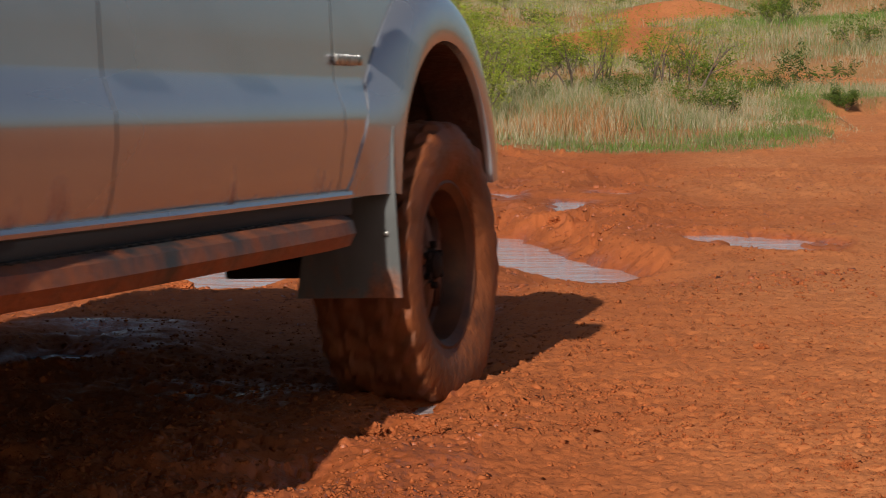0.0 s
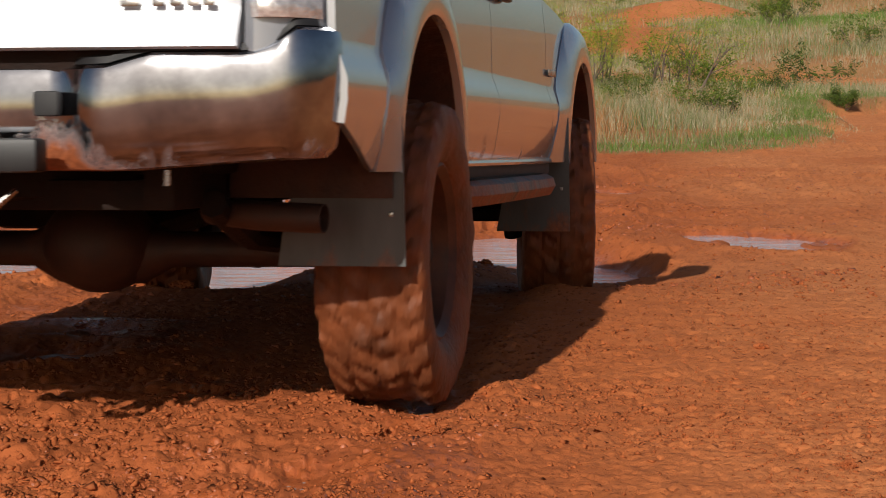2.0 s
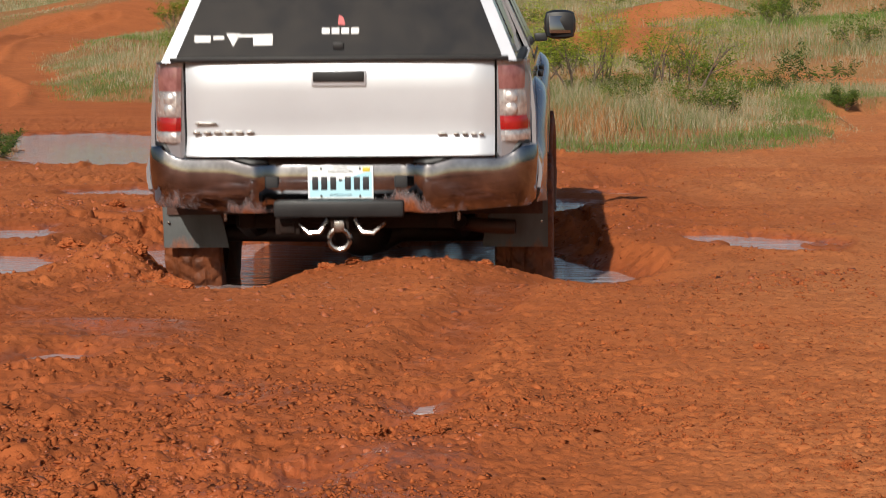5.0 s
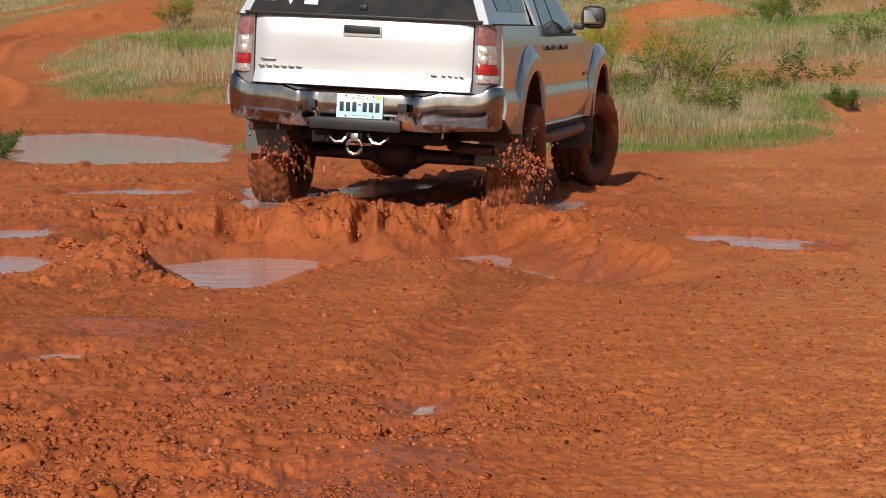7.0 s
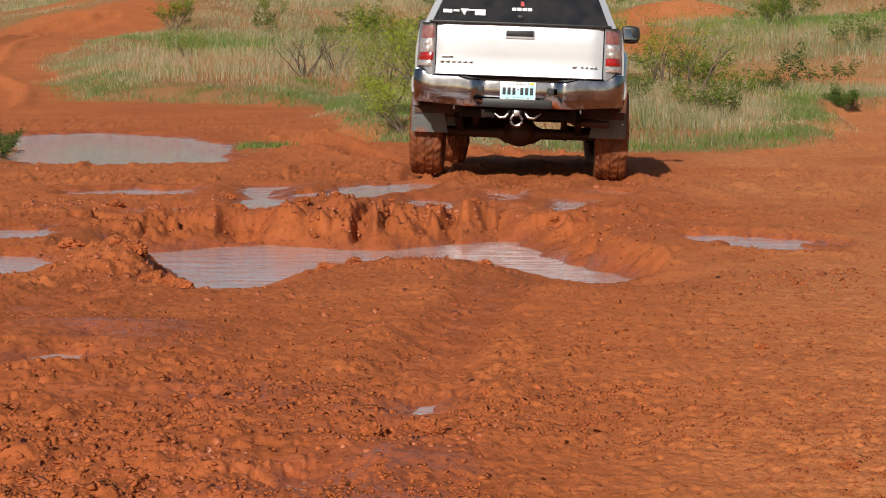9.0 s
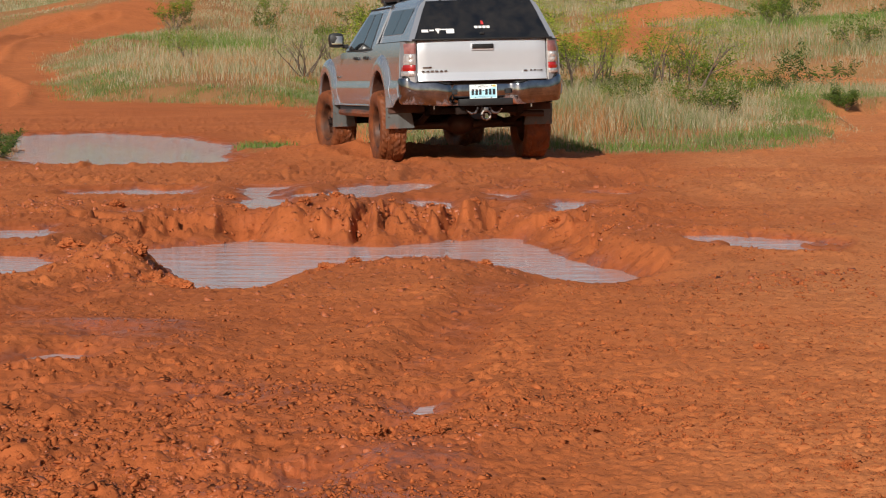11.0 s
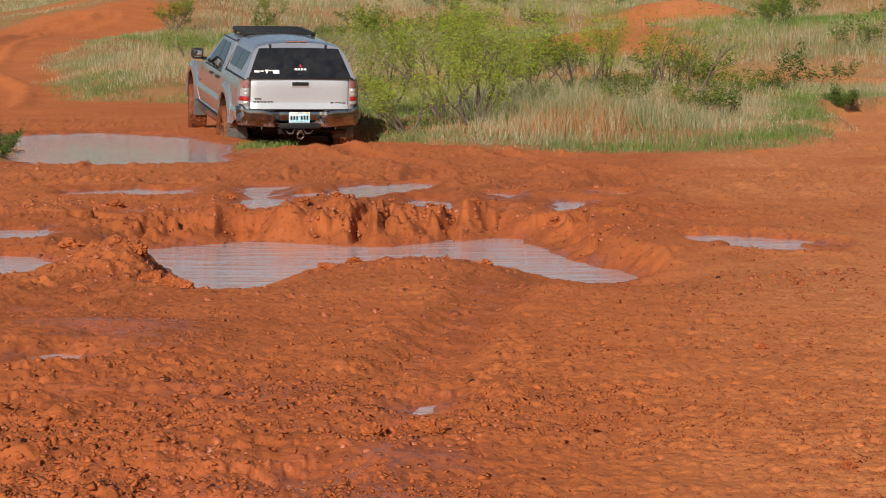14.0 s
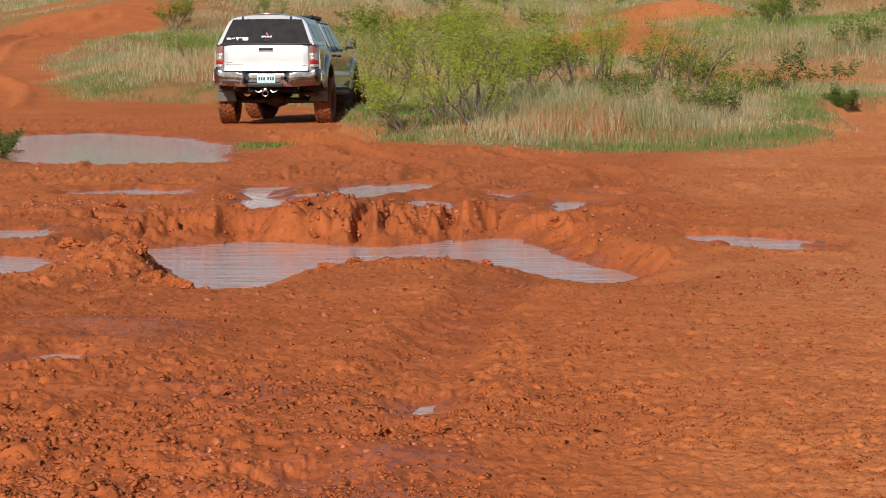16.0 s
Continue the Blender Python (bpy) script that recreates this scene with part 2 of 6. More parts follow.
# water: name, level, depth, outline
PUDDLES = [
    ("main", -0.16, 0.36, [(-1.95, 12.5), (-1.57, 13.0), (-1.07, 13.2), (-0.62, 12.9), (-0.3, 12.9), (0.27, 13.45), (0.5, 13.5), (0.6, 12.5), (0.88, 11.6), (1.04, 11.1), (0.92, 10.48), (0.5, 10.5), (0.0, 10.75), (-0.6, 10.55), (-0.8, 10.25), (-1.16, 10.04), (-1.32, 10.7), (-1.5, 11.5)]),
    ("west_near", -0.05, 0.06, [(-2.6, 11.1), (-2.09, 11.05), (-1.92, 10.5), (-1.93, 10.1), (-2.1, 9.9), (-2.6, 9.95)]),
    ("west_far", -0.05, 0.06, [(-3.0, 12.7), (-2.45, 12.8), (-2.36, 13.0), (-2.27, 12.3), (-2.33, 11.9), (-3.0, 11.9)]),
    ("strip_a", -0.05, 0.03, [(-2.96, 16.2), (-2.59, 16.8), (-1.89, 16.5), (-1.75, 15.5), (-2.21, 15.7), (-2.84, 15.7)]),
    ("strip_b", -0.03, 0.05, [(-1.52, 16.6), (-1.15, 16.7), (-1.02, 14.2), (-1.34, 14.0)]),
    ("strip_c", -0.05, 0.03, [(-1.06, 15.3), (-0.95, 16.4), (-0.5, 17.4), (-0.05, 17.5), (-0.1, 16.3), (-0.35, 15.4), (-0.7, 14.9)]),
    ("strip_d", -0.05, 0.03, [(0.37, 16.1), (0.58, 16.0), (0.53, 14.9), (0.34, 15.0)]),
    ("strip_f", -0.05, 0.03, [(-0.3, 14.9), (-0.22, 15.4), (0.0, 15.2), (0.12, 14.6), (-0.05, 14.3), (-0.2, 14.3)]),
    ("strip_g", -0.05, 0.03, [(1.0, 16.0), (1.2, 16.3), (1.45, 16.2), (1.4, 15.7), (1.1, 15.7)]),
    ("strip_j", -0.05, 0.03, [(-2.2, 14.2), (-2.0, 14.6), (-1.7, 14.5), (-1.75, 13.9), (-2.05, 13.8)]),
    ("strip_e", -0.05, 0.03, [(0.76, 15.4), (1.05, 15.2), (0.98, 14.5), (0.67, 13.8)]),
    ("east", -0.05, 0.03, [(1.36, 12.3), (1.55, 12.4), (1.81, 12.2), (2.1, 11.95), (2.02, 11.2), (1.76, 11.25), (1.55, 11.4), (1.38, 11.4)]),
    ("pond", -0.25, 0.2, [(-6.57, 33.0), (-5.45, 34.2), (-3.82, 32.0), (-2.97, 29.4), (-2.61, 26.6), (-2.5, 24.4), (-3.32, 23.6), (-4.46, 23.6), (-5.2, 25.8)]),
    ("near", 0.01, 0.02, [(-0.37, 4.78), (-0.34, 4.95), (-0.28, 5.08), (-0.23, 5.06), (-0.24, 4.9), (-0.3, 4.76)]),
    ("near_mid", 0.022, 0.02, [(-0.21, 5.3), (-0.16, 5.45), (-0.1, 5.5), (-0.09, 5.36), (-0.15, 5.24)]),
    ("near_far", 0.03, 0.02, [(-0.1, 5.68), (-0.06, 5.85), (0.0, 5.9), (0.0, 5.74), (-0.05, 5.64)]),
    ("near_stain", 0.03, 0.02, [(-1.31, 7.1), (-1.22, 7.3), (-1.14, 7.28), (-1.13, 7.12), (-1.22, 7.05)]),
    ("near_west", 0.03, 0.02, [(-1.4, 6.6), (-1.36, 6.82), (-1.26, 6.92), (-1.16, 6.84), (-1.14, 6.66), (-1.28, 6.56)]),
]

# where grass grows: the island beyond the mud, the slopes behind; and the bare dirt in them
ISLAND = [(-2.3, 44), (-1.3, 33.8), (-0.75, 31.2), (-0.2, 28.8), (0.6, 26.7), (2.0, 26.2), (3.6, 26.5), (5.2, 29.6), (6.3, 35), (7.3, 42), (13, 50), (14, 56), (-2.6, 56)]
SLOPE = [(-400, 116.5), (-14, 116.5), (-13.3, 113), (-13.6, 106), (-14.5, 94), (-13.9, 78), (-12.6, 68), (-9.5, 54), (-8.7, 51.5), (-6.5, 50.5), (-4.7, 49), (-2.7, 47),
         (-2.5, 54), (6.8, 56), (6.9, 61.5), (10, 62), (12.3, 60), (30, 66), (400, 100), (400, 430), (-400, 430)]
FAR_WEST = [(-21.2, 103), (-20.8, 109), (-18.6, 112.5), (-16, 117), (-300, 117), (-300, 103)]
RED_HILL = [(8.4, 108), (9.2, 96), (13.2, 97), (14.6, 104), (13.5, 110), (11, 111)]
RED_TRACK = [(2.2, 74), (3.5, 83), (7.4, 99), (10.5, 98), (9.5, 80), (7.5, 66), (5.0, 68)]
TUFT = [(-2.65, 28.2), (-2.2, 28.9), (-1.9, 28.3), (-2.0, 26.9), (-2.4, 26.6)]
WEST_BUSH = [(-6.6, 24.2), (-5.0, 24.6), (-5.15, 26.5), (-5.6, 29), (-6.8, 33), (-9, 33), (-9, 24)]


def grassy(x, y):
    """1 where grass grows, 0 on bare dirt."""
    w = 0.25 * fbm(x, y, 0.9, 3, 5) + 0.012 * (np.asarray(y) - 20) * soft_noise(x, y, 3.0, 8)
    g = np.zeros(np.shape(x))
    for ring in (ISLAND, SLOPE, FAR_WEST, WEST_BUSH, TUFT):
        g = np.maximum(g, np.clip(0.5 - (outline_distance(x, y, ring) + w) * 2.2, 0, 1))
    for ring in (RED_HILL, RED_TRACK):
        g = np.minimum(g, np.clip(0.5 + (outline_distance(x, y, ring) + 2.5 * w) * 1.2, 0, 1))
    return g


PROFILE_Y = [-400, -5, 3, 7, 8.7, 9.5, 10.2, 11.5, 13.0, 14.2, 16, 20, 25, 30, 36, 42, 52, 70, 100, 140, 180, 260, 500, 1500]
PROFILE_Z = [0, 0.02, 0.03, 0.055, 0.035, 0.0, -0.045, -0.035, -0.035, -0.03, -0.04, -0.13, -0.195, -0.215, -0.2, -0.2, -0.1, 0.9, 2.4, 4.45, 5.6, 5.75, 5.0, 3.0]


def bump(x, y, cx, cy, sx, sy):
    return np.exp(-(((x - cx) / sx) ** 2) - ((y - cy) / sy) ** 2)


def rut(x, y, x0, x1, y0, y1, width):
    """1 along the middle of a wheel rut from (x0, y0) to (x1, y1)."""
    k = np.clip((y - y0) / (y1 - y0), 0, 1)
    ends = np.clip((y - y0) / 0.3, 0, 1) * np.clip((y1 - y) / 0.3, 0, 1)
    return ends * np.exp(-(((x - x0 - (x1 - x0) * k - 0.03 * soft_noise(x * 0, y, 0.4, 3)) / width) ** 4))


def track(x, y, line):
    """Distance from a wheel's track, given as points along it."""
    d = np.full(np.shape(x), 1e9)
    for (x0, y0), (x1, y1) in zip(line, line[1:]):
        k = np.clip(((x - x0) * (x1 - x0) + (y - y0) * (y1 - y0)) / ((x1 - x0) ** 2 + (y1 - y0) ** 2), 0, 1)
        d = np.minimum(d, np.hypot(x - x0 - k * (x1 - x0), y - y0 - k * (y1 - y0)))
    return d


TRACKS = [
    [(-1.16, 13.7), (-0.9, 16.1), (-0.5, 17.1), (-0.2, 18.6), (-0.15, 21), (-0.4, 23.5), (-1.0, 25.5), (-1.9, 28.1)],
    [(0.5, 13.7), (0.7, 15.7), (1.1, 16.7), (1.5, 18.5), (1.57, 20.5), (1.3, 23), (0.65, 26), (-0.25, 28.6)],
    [(1.9, 14), (1.75, 18), (2.6, 22), (4.8, 25), (7, 31), (9, 45)],
    [(3.4, 13), (3.2, 18), (4.1, 22), (6.2, 26), (8.5, 33), (10.5, 47)],
    [(-4.5, 19), (-1.5, 20.5), (1.5, 20.2), (4.5, 19)],
    [(-9.8, 46), (-11.5, 56), (-15, 68), (-17, 82), (-17.8, 95), (-16.5, 108)],
    [(-11.6, 46), (-13.4, 56), (-16.8, 68), (-18.8, 82), (-19.6, 95), (-18, 108)],
]


def dryness(x, y):
    """1 where the clay has dried pale."""
    d = np.clip((x - 0.35 - 0.1 * (y - 5)) / 0.9, 0, 1) * np.clip(0.75 + 0.5 * fbm(x, y, 1.5, 3, 91), 0, 1)
    return np.clip(d + (0.2 + 0.3 * (x > 0)) * np.clip((y - 45) / 20, 0, 1), 0, 1)


def land(x, y, fine=True):
    """Height of the ground, with how wet it is."""
    x, y = np.asarray(x, float), np.asarray(y, float)
    h = np.interp(y, PROFILE_Y, PROFILE_Z)
    far = np.clip((y - 45) / 40, 0, 1)
    h = h + far * 0.9 * fbm(x, y, 26, 2, 21) + 0.02 * np.clip(1.4 - far, 0, 1) * fbm(x, y, 2.2, 2, 22)
    h = h + 1.2 * bump(x, y, 12.2, 106, 4.0, 7) - np.clip((y - 120) / 40, 0, 1) * 0.8 * (bump(x / y, 0, 0.088, 0, 0.025, 1) + bump(x / y, 0, -0.114, 0, 0.02, 1)) * (y < 400) + far * 1.1 * bump(x, y, -17, 120, 5, 30)
    h = h + 0.065 * bump(x, y, -0.12, 10.05, 0.5, 0.4) - 0.15 * bump(x, y, -1.0, 9.75, 0.26, 0.55) - 0.16 * bump(x, y, 0.74, 9.95, 0.36, 0.55)                       # mound before the water
    h = h + 0.14 * bump(x, y, -1.75, 10.9, 0.33, 0.6) + 0.12 * bump(x, y, -1.52, 10.05, 0.2, 0.55)   # heaped mud
    h = h + 0.06 * bump(x, y, -2.05, 11.6, 0.3, 0.35) + 0.05 * bump(x, y, 0.95, 13.2, 0.35, 0.6)
    h = h + 0.12 * bump(x, y, -1.6, 26.6, 2.2, 0.9) - 0.42 * bump(x, y, -1.7, 30.6, 1.3, 2.0)         # ridge and hole
    h = h + 0.35 * np.clip(grassy(x, y) - 0.2, 0, 1) * np.clip((y - 26) / 12, 0, 1) * np.clip((x + 3) / 2, 0, 1) * np.clip((54 - y) / 8, 0, 1)
    h = h + np.where(y > 47, 0.3 * np.clip(-outline_distance(x, y, SLOPE) / 1.2, 0, 1), 0)     # grass stands above the track
    wet = np.zeros(np.shape(x))
    cut = np.zeros(np.shape(x))
    # bank behind the water, churned by wheels
    bank = bump(x, y, -0.35, 13.9, 1.9, 0.85)
    h = h + bank * (0.07 * fbm(x, y, 0.3, 3, 31) + 0.075 * np.abs(fbm(x, y, 0.15, 3, 33)) + 0.05 * np.abs(fbm(x, y, 0.06, 2, 34)) + 0.045)
    wet = np.maximum(wet, 0.68 * np.clip(1.5 * bump(x, y, -0.4, 13.4, 1.9, 3.0), 0, 1))
    for x0, x1, y0, y1, wd, dp in ((-1.25, -1.22, 12.8, 16.5, 0.17, 0.16), (-0.52, -0.42, 12.8, 14.9, 0.06, 0.1), (-0.36, -0.26, 12.8, 15.4, 0.045, 0.05),
                                   (0.03, 0.12, 12.9, 15.2, 0.06, 0.1), (0.42, 0.46, 12.8, 16.0, 0.17, 0.16), (0.3, 0.75, 15.5, 19.5, 0.15, 0.03), (-1.2, -0.7, 15.5, 19.0, 0.15, 0.03),
                                   (-0.95, -0.1, 3.0, 6.2, 0.2, 0.075), (-0.1, 0.35, 6.2, 9.9, 0.17, 0.035), (-2.0, -1.4, 5.0, 9.9, 0.18, 0.035)):
        r = rut(x, y, x0, x1, y0, y1, wd)
        edge = rut(x, y, x0, x1, y0, y1, wd * 1.9) - r
        h = h - dp * r * (0.8 + 0.3 * soft_noise(x, y, 0.15, 41)) + 0.35 * dp * edge * (1 + soft_noise(x, y, 0.12, 42))
        wet = np.maximum(wet, 0.75 * r)
        cut = cut + np.where(y > 12, dp * (r - 0.5 * edge), 0)
    relief = 0.075 * np.abs(fbm(x, y * 0.6, 0.16, 3, 35)) + 0.06 * fbm(x, y, 0.32, 2, 36) + 0.09 * np.clip(fbm(x, y * 0.8, 0.065, 3, 37) - 0.15, 0, 1) - 0.04 - cut
    for k, line in enumerate(TRACKS):
        d = track(x, y, line)
        wd = 0.16 if k < 5 else 0.45
        h = h - (0.035 if k < 2 else 0.014 if k < 5 else 0.12) * np.exp(-((d / wd) ** 4)) + (0.02 if k < 2 else 0.008 if k < 5 else 0.06) * np.exp(-(((d - 1.6 * wd) / (0.5 * wd)) ** 2)) * (1 + 0.7 * soft_noise(x, y, 0.3, 43))
        if k < 2:
            wet = np.maximum(wet, 0.5 * np.exp(-((d / (wd * 1.6)) ** 2)))
    h = h + np.clip((y - 11) / 5, 0, 1) * np.clip((45 - y) / 8, 0, 1) * (0.012 * fbm(x, y * 0.6, 0.3, 4, 95) + 0.05 * (0.6 + soft_noise(x, y, 1.3, 97)) * np.clip(fbm(x, y * 0.4, 0.13, 3, 96) - 0.4, 0, 1) + 0.03 * np.clip(fbm(x, y * 0.5, 0.055, 2, 98) - 0.35, 0, 1))
    # water lies in hollows
    rough = 0.05 * fbm(x, y, 0.22, 3, 51)
    for name, level, depth, ring in PUDDLES:
        big = 3.0 if name == "pond" else 1.0
        sd = outline_distance(x, y, ring) + rough * (0.5 if depth < 0.05 else big)
        if "strip_" in name and name != "strip_b" or "near_" in name or name in ("east", "near"):
            broken = 0.012 if "near" in name else 0.12 if name in ("strip_a", "strip_c", "east") else 0.06
            sd = sd + broken * ((0.55 if broken > 0.1 else 0.2) + 1.3 * fbm(x * 0.8, y * 0.3, 0.16, 3, 57))
        deep = depth - 0.31 * bump(x, y, -0.2, 12.0, 0.42, 1.6) + 0.03 * soft_noise(x, y, 0.12, 56) if name == "main" else depth
        rim = level + np.clip(0.3 * sd, 0, 0.05)
        fade = np.clip(1 - np.maximum(sd, 0) / (0.6 * big), 0, 1)
        h = h + np.maximum(rim - h, 0) * fade * fade * (3 - 2 * fade)
        steep = np.where(y < 10.9, 0.75, np.where(x > 0.9, 0.6, 0.27) + 0.12 * soft_noise(x, y * 0.3, 0.25, 58)) if name == "main" else 0.12 if name == "pond" else 0.2 if "strip" in name else 0.32
        lift = relief * np.clip(sd * 2.5, 0, 1) * ((y > 12) | (x > 0.7)) if name == "main" else 0.0
        h = np.where(sd > 0, np.minimum(h, level + 0.004 + lift + steep * sd + 0.25 * np.maximum(rough, 0) * np.clip(sd * 4, 0, 1)), np.minimum(h, level + np.maximum(0.5 * sd - 0.004, -deep)))
        wet = np.maximum(wet, np.clip(1.0 - sd / (0.25 * big), 0, 1))
    wet = np.maximum(wet, np.clip(1.1 * bump(x, y, -1.1, 4.8, 1.1, 2.4) + 0.65 * bump(x, y, -1.2, 7.5, 0.8, 1.8) + 0.5 * bump(x, y, -0.1, 5.2, 0.35, 1.5), 0, 1) * (0.7 + 0.5 * soft_noise(x, y, 0.5, 59)))
    if fine:
        bare = 1 - grassy(x, y)
        near = np.clip(1.25 - y / 40, 0.2, 1)
        churn = np.clip(bump(x, y, -1.3, 5.0, 1.0, 1.6) + bump(x, y, -1.5, 10.2, 0.8, 1.3) + bump(x, y, -0.4, 13.8, 2.0, 1.6) + 0.5 * bump(x, y, 0, 6.5, 0.8, 2.5), 0, 1)
        zone = np.clip(0.5 + 0.6 * soft_noise(x, y, 0.9, 65) + 0.8 * churn, 0.1, 1.3)
        warp_x, warp_y = 0.014 * soft_noise(x, y, 0.03, 60), 0.014 * soft_noise(x, y, 0.028, 61)
        clot = np.zeros(np.shape(x))
        for size, tall, seed in ((0.017, 0.0055, 62), (0.033, 0.0095, 64), (0.075, 0.003, 72)):
            v = lattice(np.floor((x + warp_x) / size), np.floor((y + warp_y) / (size * 1.2)), seed)
            clot = clot + tall * ((0.45 + 0.7 * churn) * np.clip(v - 0.45, 0, 1) - 1.25 * np.clip(-v - 0.5, 0, 1))
        lump = np.clip(fbm(x, y, 0.17, 3, 63) - 0.35, 0, 1)
        pit = np.clip((fbm(x, y * 0.6, 0.04, 3, 69) - 0.62) * 3, 0, 1)
        crumb = np.clip((fbm(0.9 * x + 0.43 * y + warp_x, 0.9 * y - 0.43 * x + warp_y, 0.036, 2, 73) - 0.5) * 2, 0, 1)
        clot = 0.15 * clot + (0.0045 + 0.006 * churn) * crumb
        h = h + bare * near * (zone * (clot + (0.003 + 0.03 * churn) * lump - 0.011 * pit + 0.012 * churn * (np.abs(fbm(x, y, 0.11, 3, 68)) - 0.3)) + 0.0045 * fbm(0.81 * x - 0.59 * y + 1.2 * warp_x, 0.59 * x + 0.81 * y + 1.2 * warp_y, 0.03, 2, 66) + 0.004 * fbm(x, y, 0.5, 2, 67))
    return h, np.clip(wet, 0, 1)


# ---- mesh tools ----
def mesh_object(name, bm, material, parent=None, label="", smooth=True):
    me = bpy.data.meshes.new(name)
    bm.normal_update()
    bm.to_mesh(me)
    bm.free()
    me.materials.append(material)
    if smooth:
        me.polygons.foreach_set("use_smooth", [True] * len(me.polygons))
        me.set_sharp_from_angle(angle=radians(35))
    ob = new(name, me)
    if parent:
        ob.parent = parent
    return tagged(ob, label)


def part(name, bm, material, parent, label="", smooth=True):
    return mesh_object(name, bm, material, parent, label, smooth)


def grid(bm, rows, close_u=False, close_v=False, cap=False):
    """Faces between rows of points."""
    vs = [[bm.verts.new(p) for p in r] for r in rows]
    nu, nv = len(vs), len(vs[0])
    for i in range(nu if close_u else nu - 1):
        for j in range(nv if close_v else nv - 1):
            f = [vs[i][j], vs[(i + 1) % nu][j], vs[(i + 1) % nu][(j + 1) % nv], vs[i][(j + 1) % nv]]
            try:
                bm.faces.new(f)
            except ValueError:
                pass
    if cap:
        bm.faces.new(vs[0])
        bm.faces.new(vs[-1][::-1])
    return vs


def box(bm, centre, size, bevel=0.0, turn=None):
    m = Matrix.Translation(centre) @ (turn or Matrix()) @ Matrix.Diagonal((*size, 1))
    made = bmesh.ops.create_cube(bm, size=1.0, matrix=m)["verts"]
    if bevel:
        edges = list({e for v in made for e in v.link_edges})
        bmesh.ops.bevel(bm, geom=edges, offset=bevel, segments=2, affect="EDGES", profile=0.6)
    return bm


def tube(bm, path, radius, segments=12, cap=True, flat=1.0):
    """A round bar along a path; radius may be a list."""
    rows = []
    path = [Vector(p) for p in path]
    for i, p in enumerate(path):
        way = (path[min(i + 1, len(path) - 1)] - path[max(i - 1, 0)]).normalized()
        side = way.cross(Vector((0, 0, 1)))
        side = side.normalized() if side.length > 1e-3 else Vector((1, 0, 0))
        up = side.cross(way)
        r = radius[i] if isinstance(radius, (list, tuple)) else radius
        rows.append([p + side * math.cos(a) * r + up * math.sin(a) * r * flat for a in np.linspace(0, 2 * math.pi, segments, endpoint=False)])
    grid(bm, rows, close_v=True, cap=cap)
    return bm


def solid(bm, thickness):
    bmesh.ops.recalc_face_normals(bm, faces=bm.faces[:])
    bmesh.ops.solidify(bm, geom=bm.faces[:], thickness=thickness)
    bmesh.ops.recalc_face_normals(bm, faces=bm.faces[:])
    return bm


def lathe(bm, profile, segments=48):
    """Turn (x along the axle, radius) about the x axis."""
    rows = [[(x, r * math.cos(a), r * math.sin(a)) for x, r in profile] for a in np.linspace(0, 2 * math.pi, segments, endpoint=False)]
    grid(bm, rows, close_u=True)
    bmesh.ops.recalc_face_normals(bm, faces=bm.faces[:])
    return bm


def interp(v, xs, ys):
    return float(np.interp(v, xs, ys))


# ---- ground: one sheet to the horizon, close-meshed before the camera ----
def build_ground():
    ys = list(np.linspace(-300, -12, 14)) + list(np.linspace(-8, 3.6, 18))
    y = 3.9
    while y < 420:
        ys.append(y)
        y += min(max(y * y / 3800 * 1.15, 0.009), 0.16 if y < 34 else 0.012 * y)
    ys += [520, 700, 1000, 1500]
    half = np.concatenate([np.linspace(0, 0.235, 290), 0.235 + 0.006 * (1.33 ** np.arange(1, 30))])
    cols = np.concatenate([-half[:0:-1], half])
    ys = np.array(ys)
    reach = np.where(ys < 4, 4.0, ys)
    X = cols[None, :] * reach[:, None]
    Y = np.repeat(ys[:, None], len(cols), 1)
    h, wet = land(X.ravel(), Y.ravel())
    co = np.stack([X.ravel(), Y.ravel(), h], 1)
    n, m = X.shape
    idx = np.arange(n * m).reshape(n, m)
    faces = np.stack([idx[:-1, :-1], idx[:-1, 1:], idx[1:, 1:], idx[1:, :-1]], -1).reshape(-1, 4)
    me = bpy.data.meshes.new("ground")
    me.vertices.add(len(co))
    me.vertices.foreach_set("co", co.ravel())
    me.loops.add(faces.size)
    me.loops.foreach_set("vertex_index", faces.ravel().astype(np.int32))
    me.polygons.add(len(faces))
    me.polygons.foreach_set("loop_start", np.arange(0, faces.size, 4, dtype=np.int32))
    me.update()
    me.polygons.foreach_set("use_smooth", np.ones(len(faces), bool))
    for name, values in (("wet", wet), ("grass", grassy(X.ravel(), Y.ravel())), ("dry", dryness(X.ravel(), Y.ravel()))):
        me.attributes.new(name, "FLOAT", "POINT").data.foreach_set("value", values.astype(np.float32))
    me.materials.append(GROUND)
    return tagged(new("ground", me), "churned red clay ground with wheel ruts and clods", "ground", kind="structure")


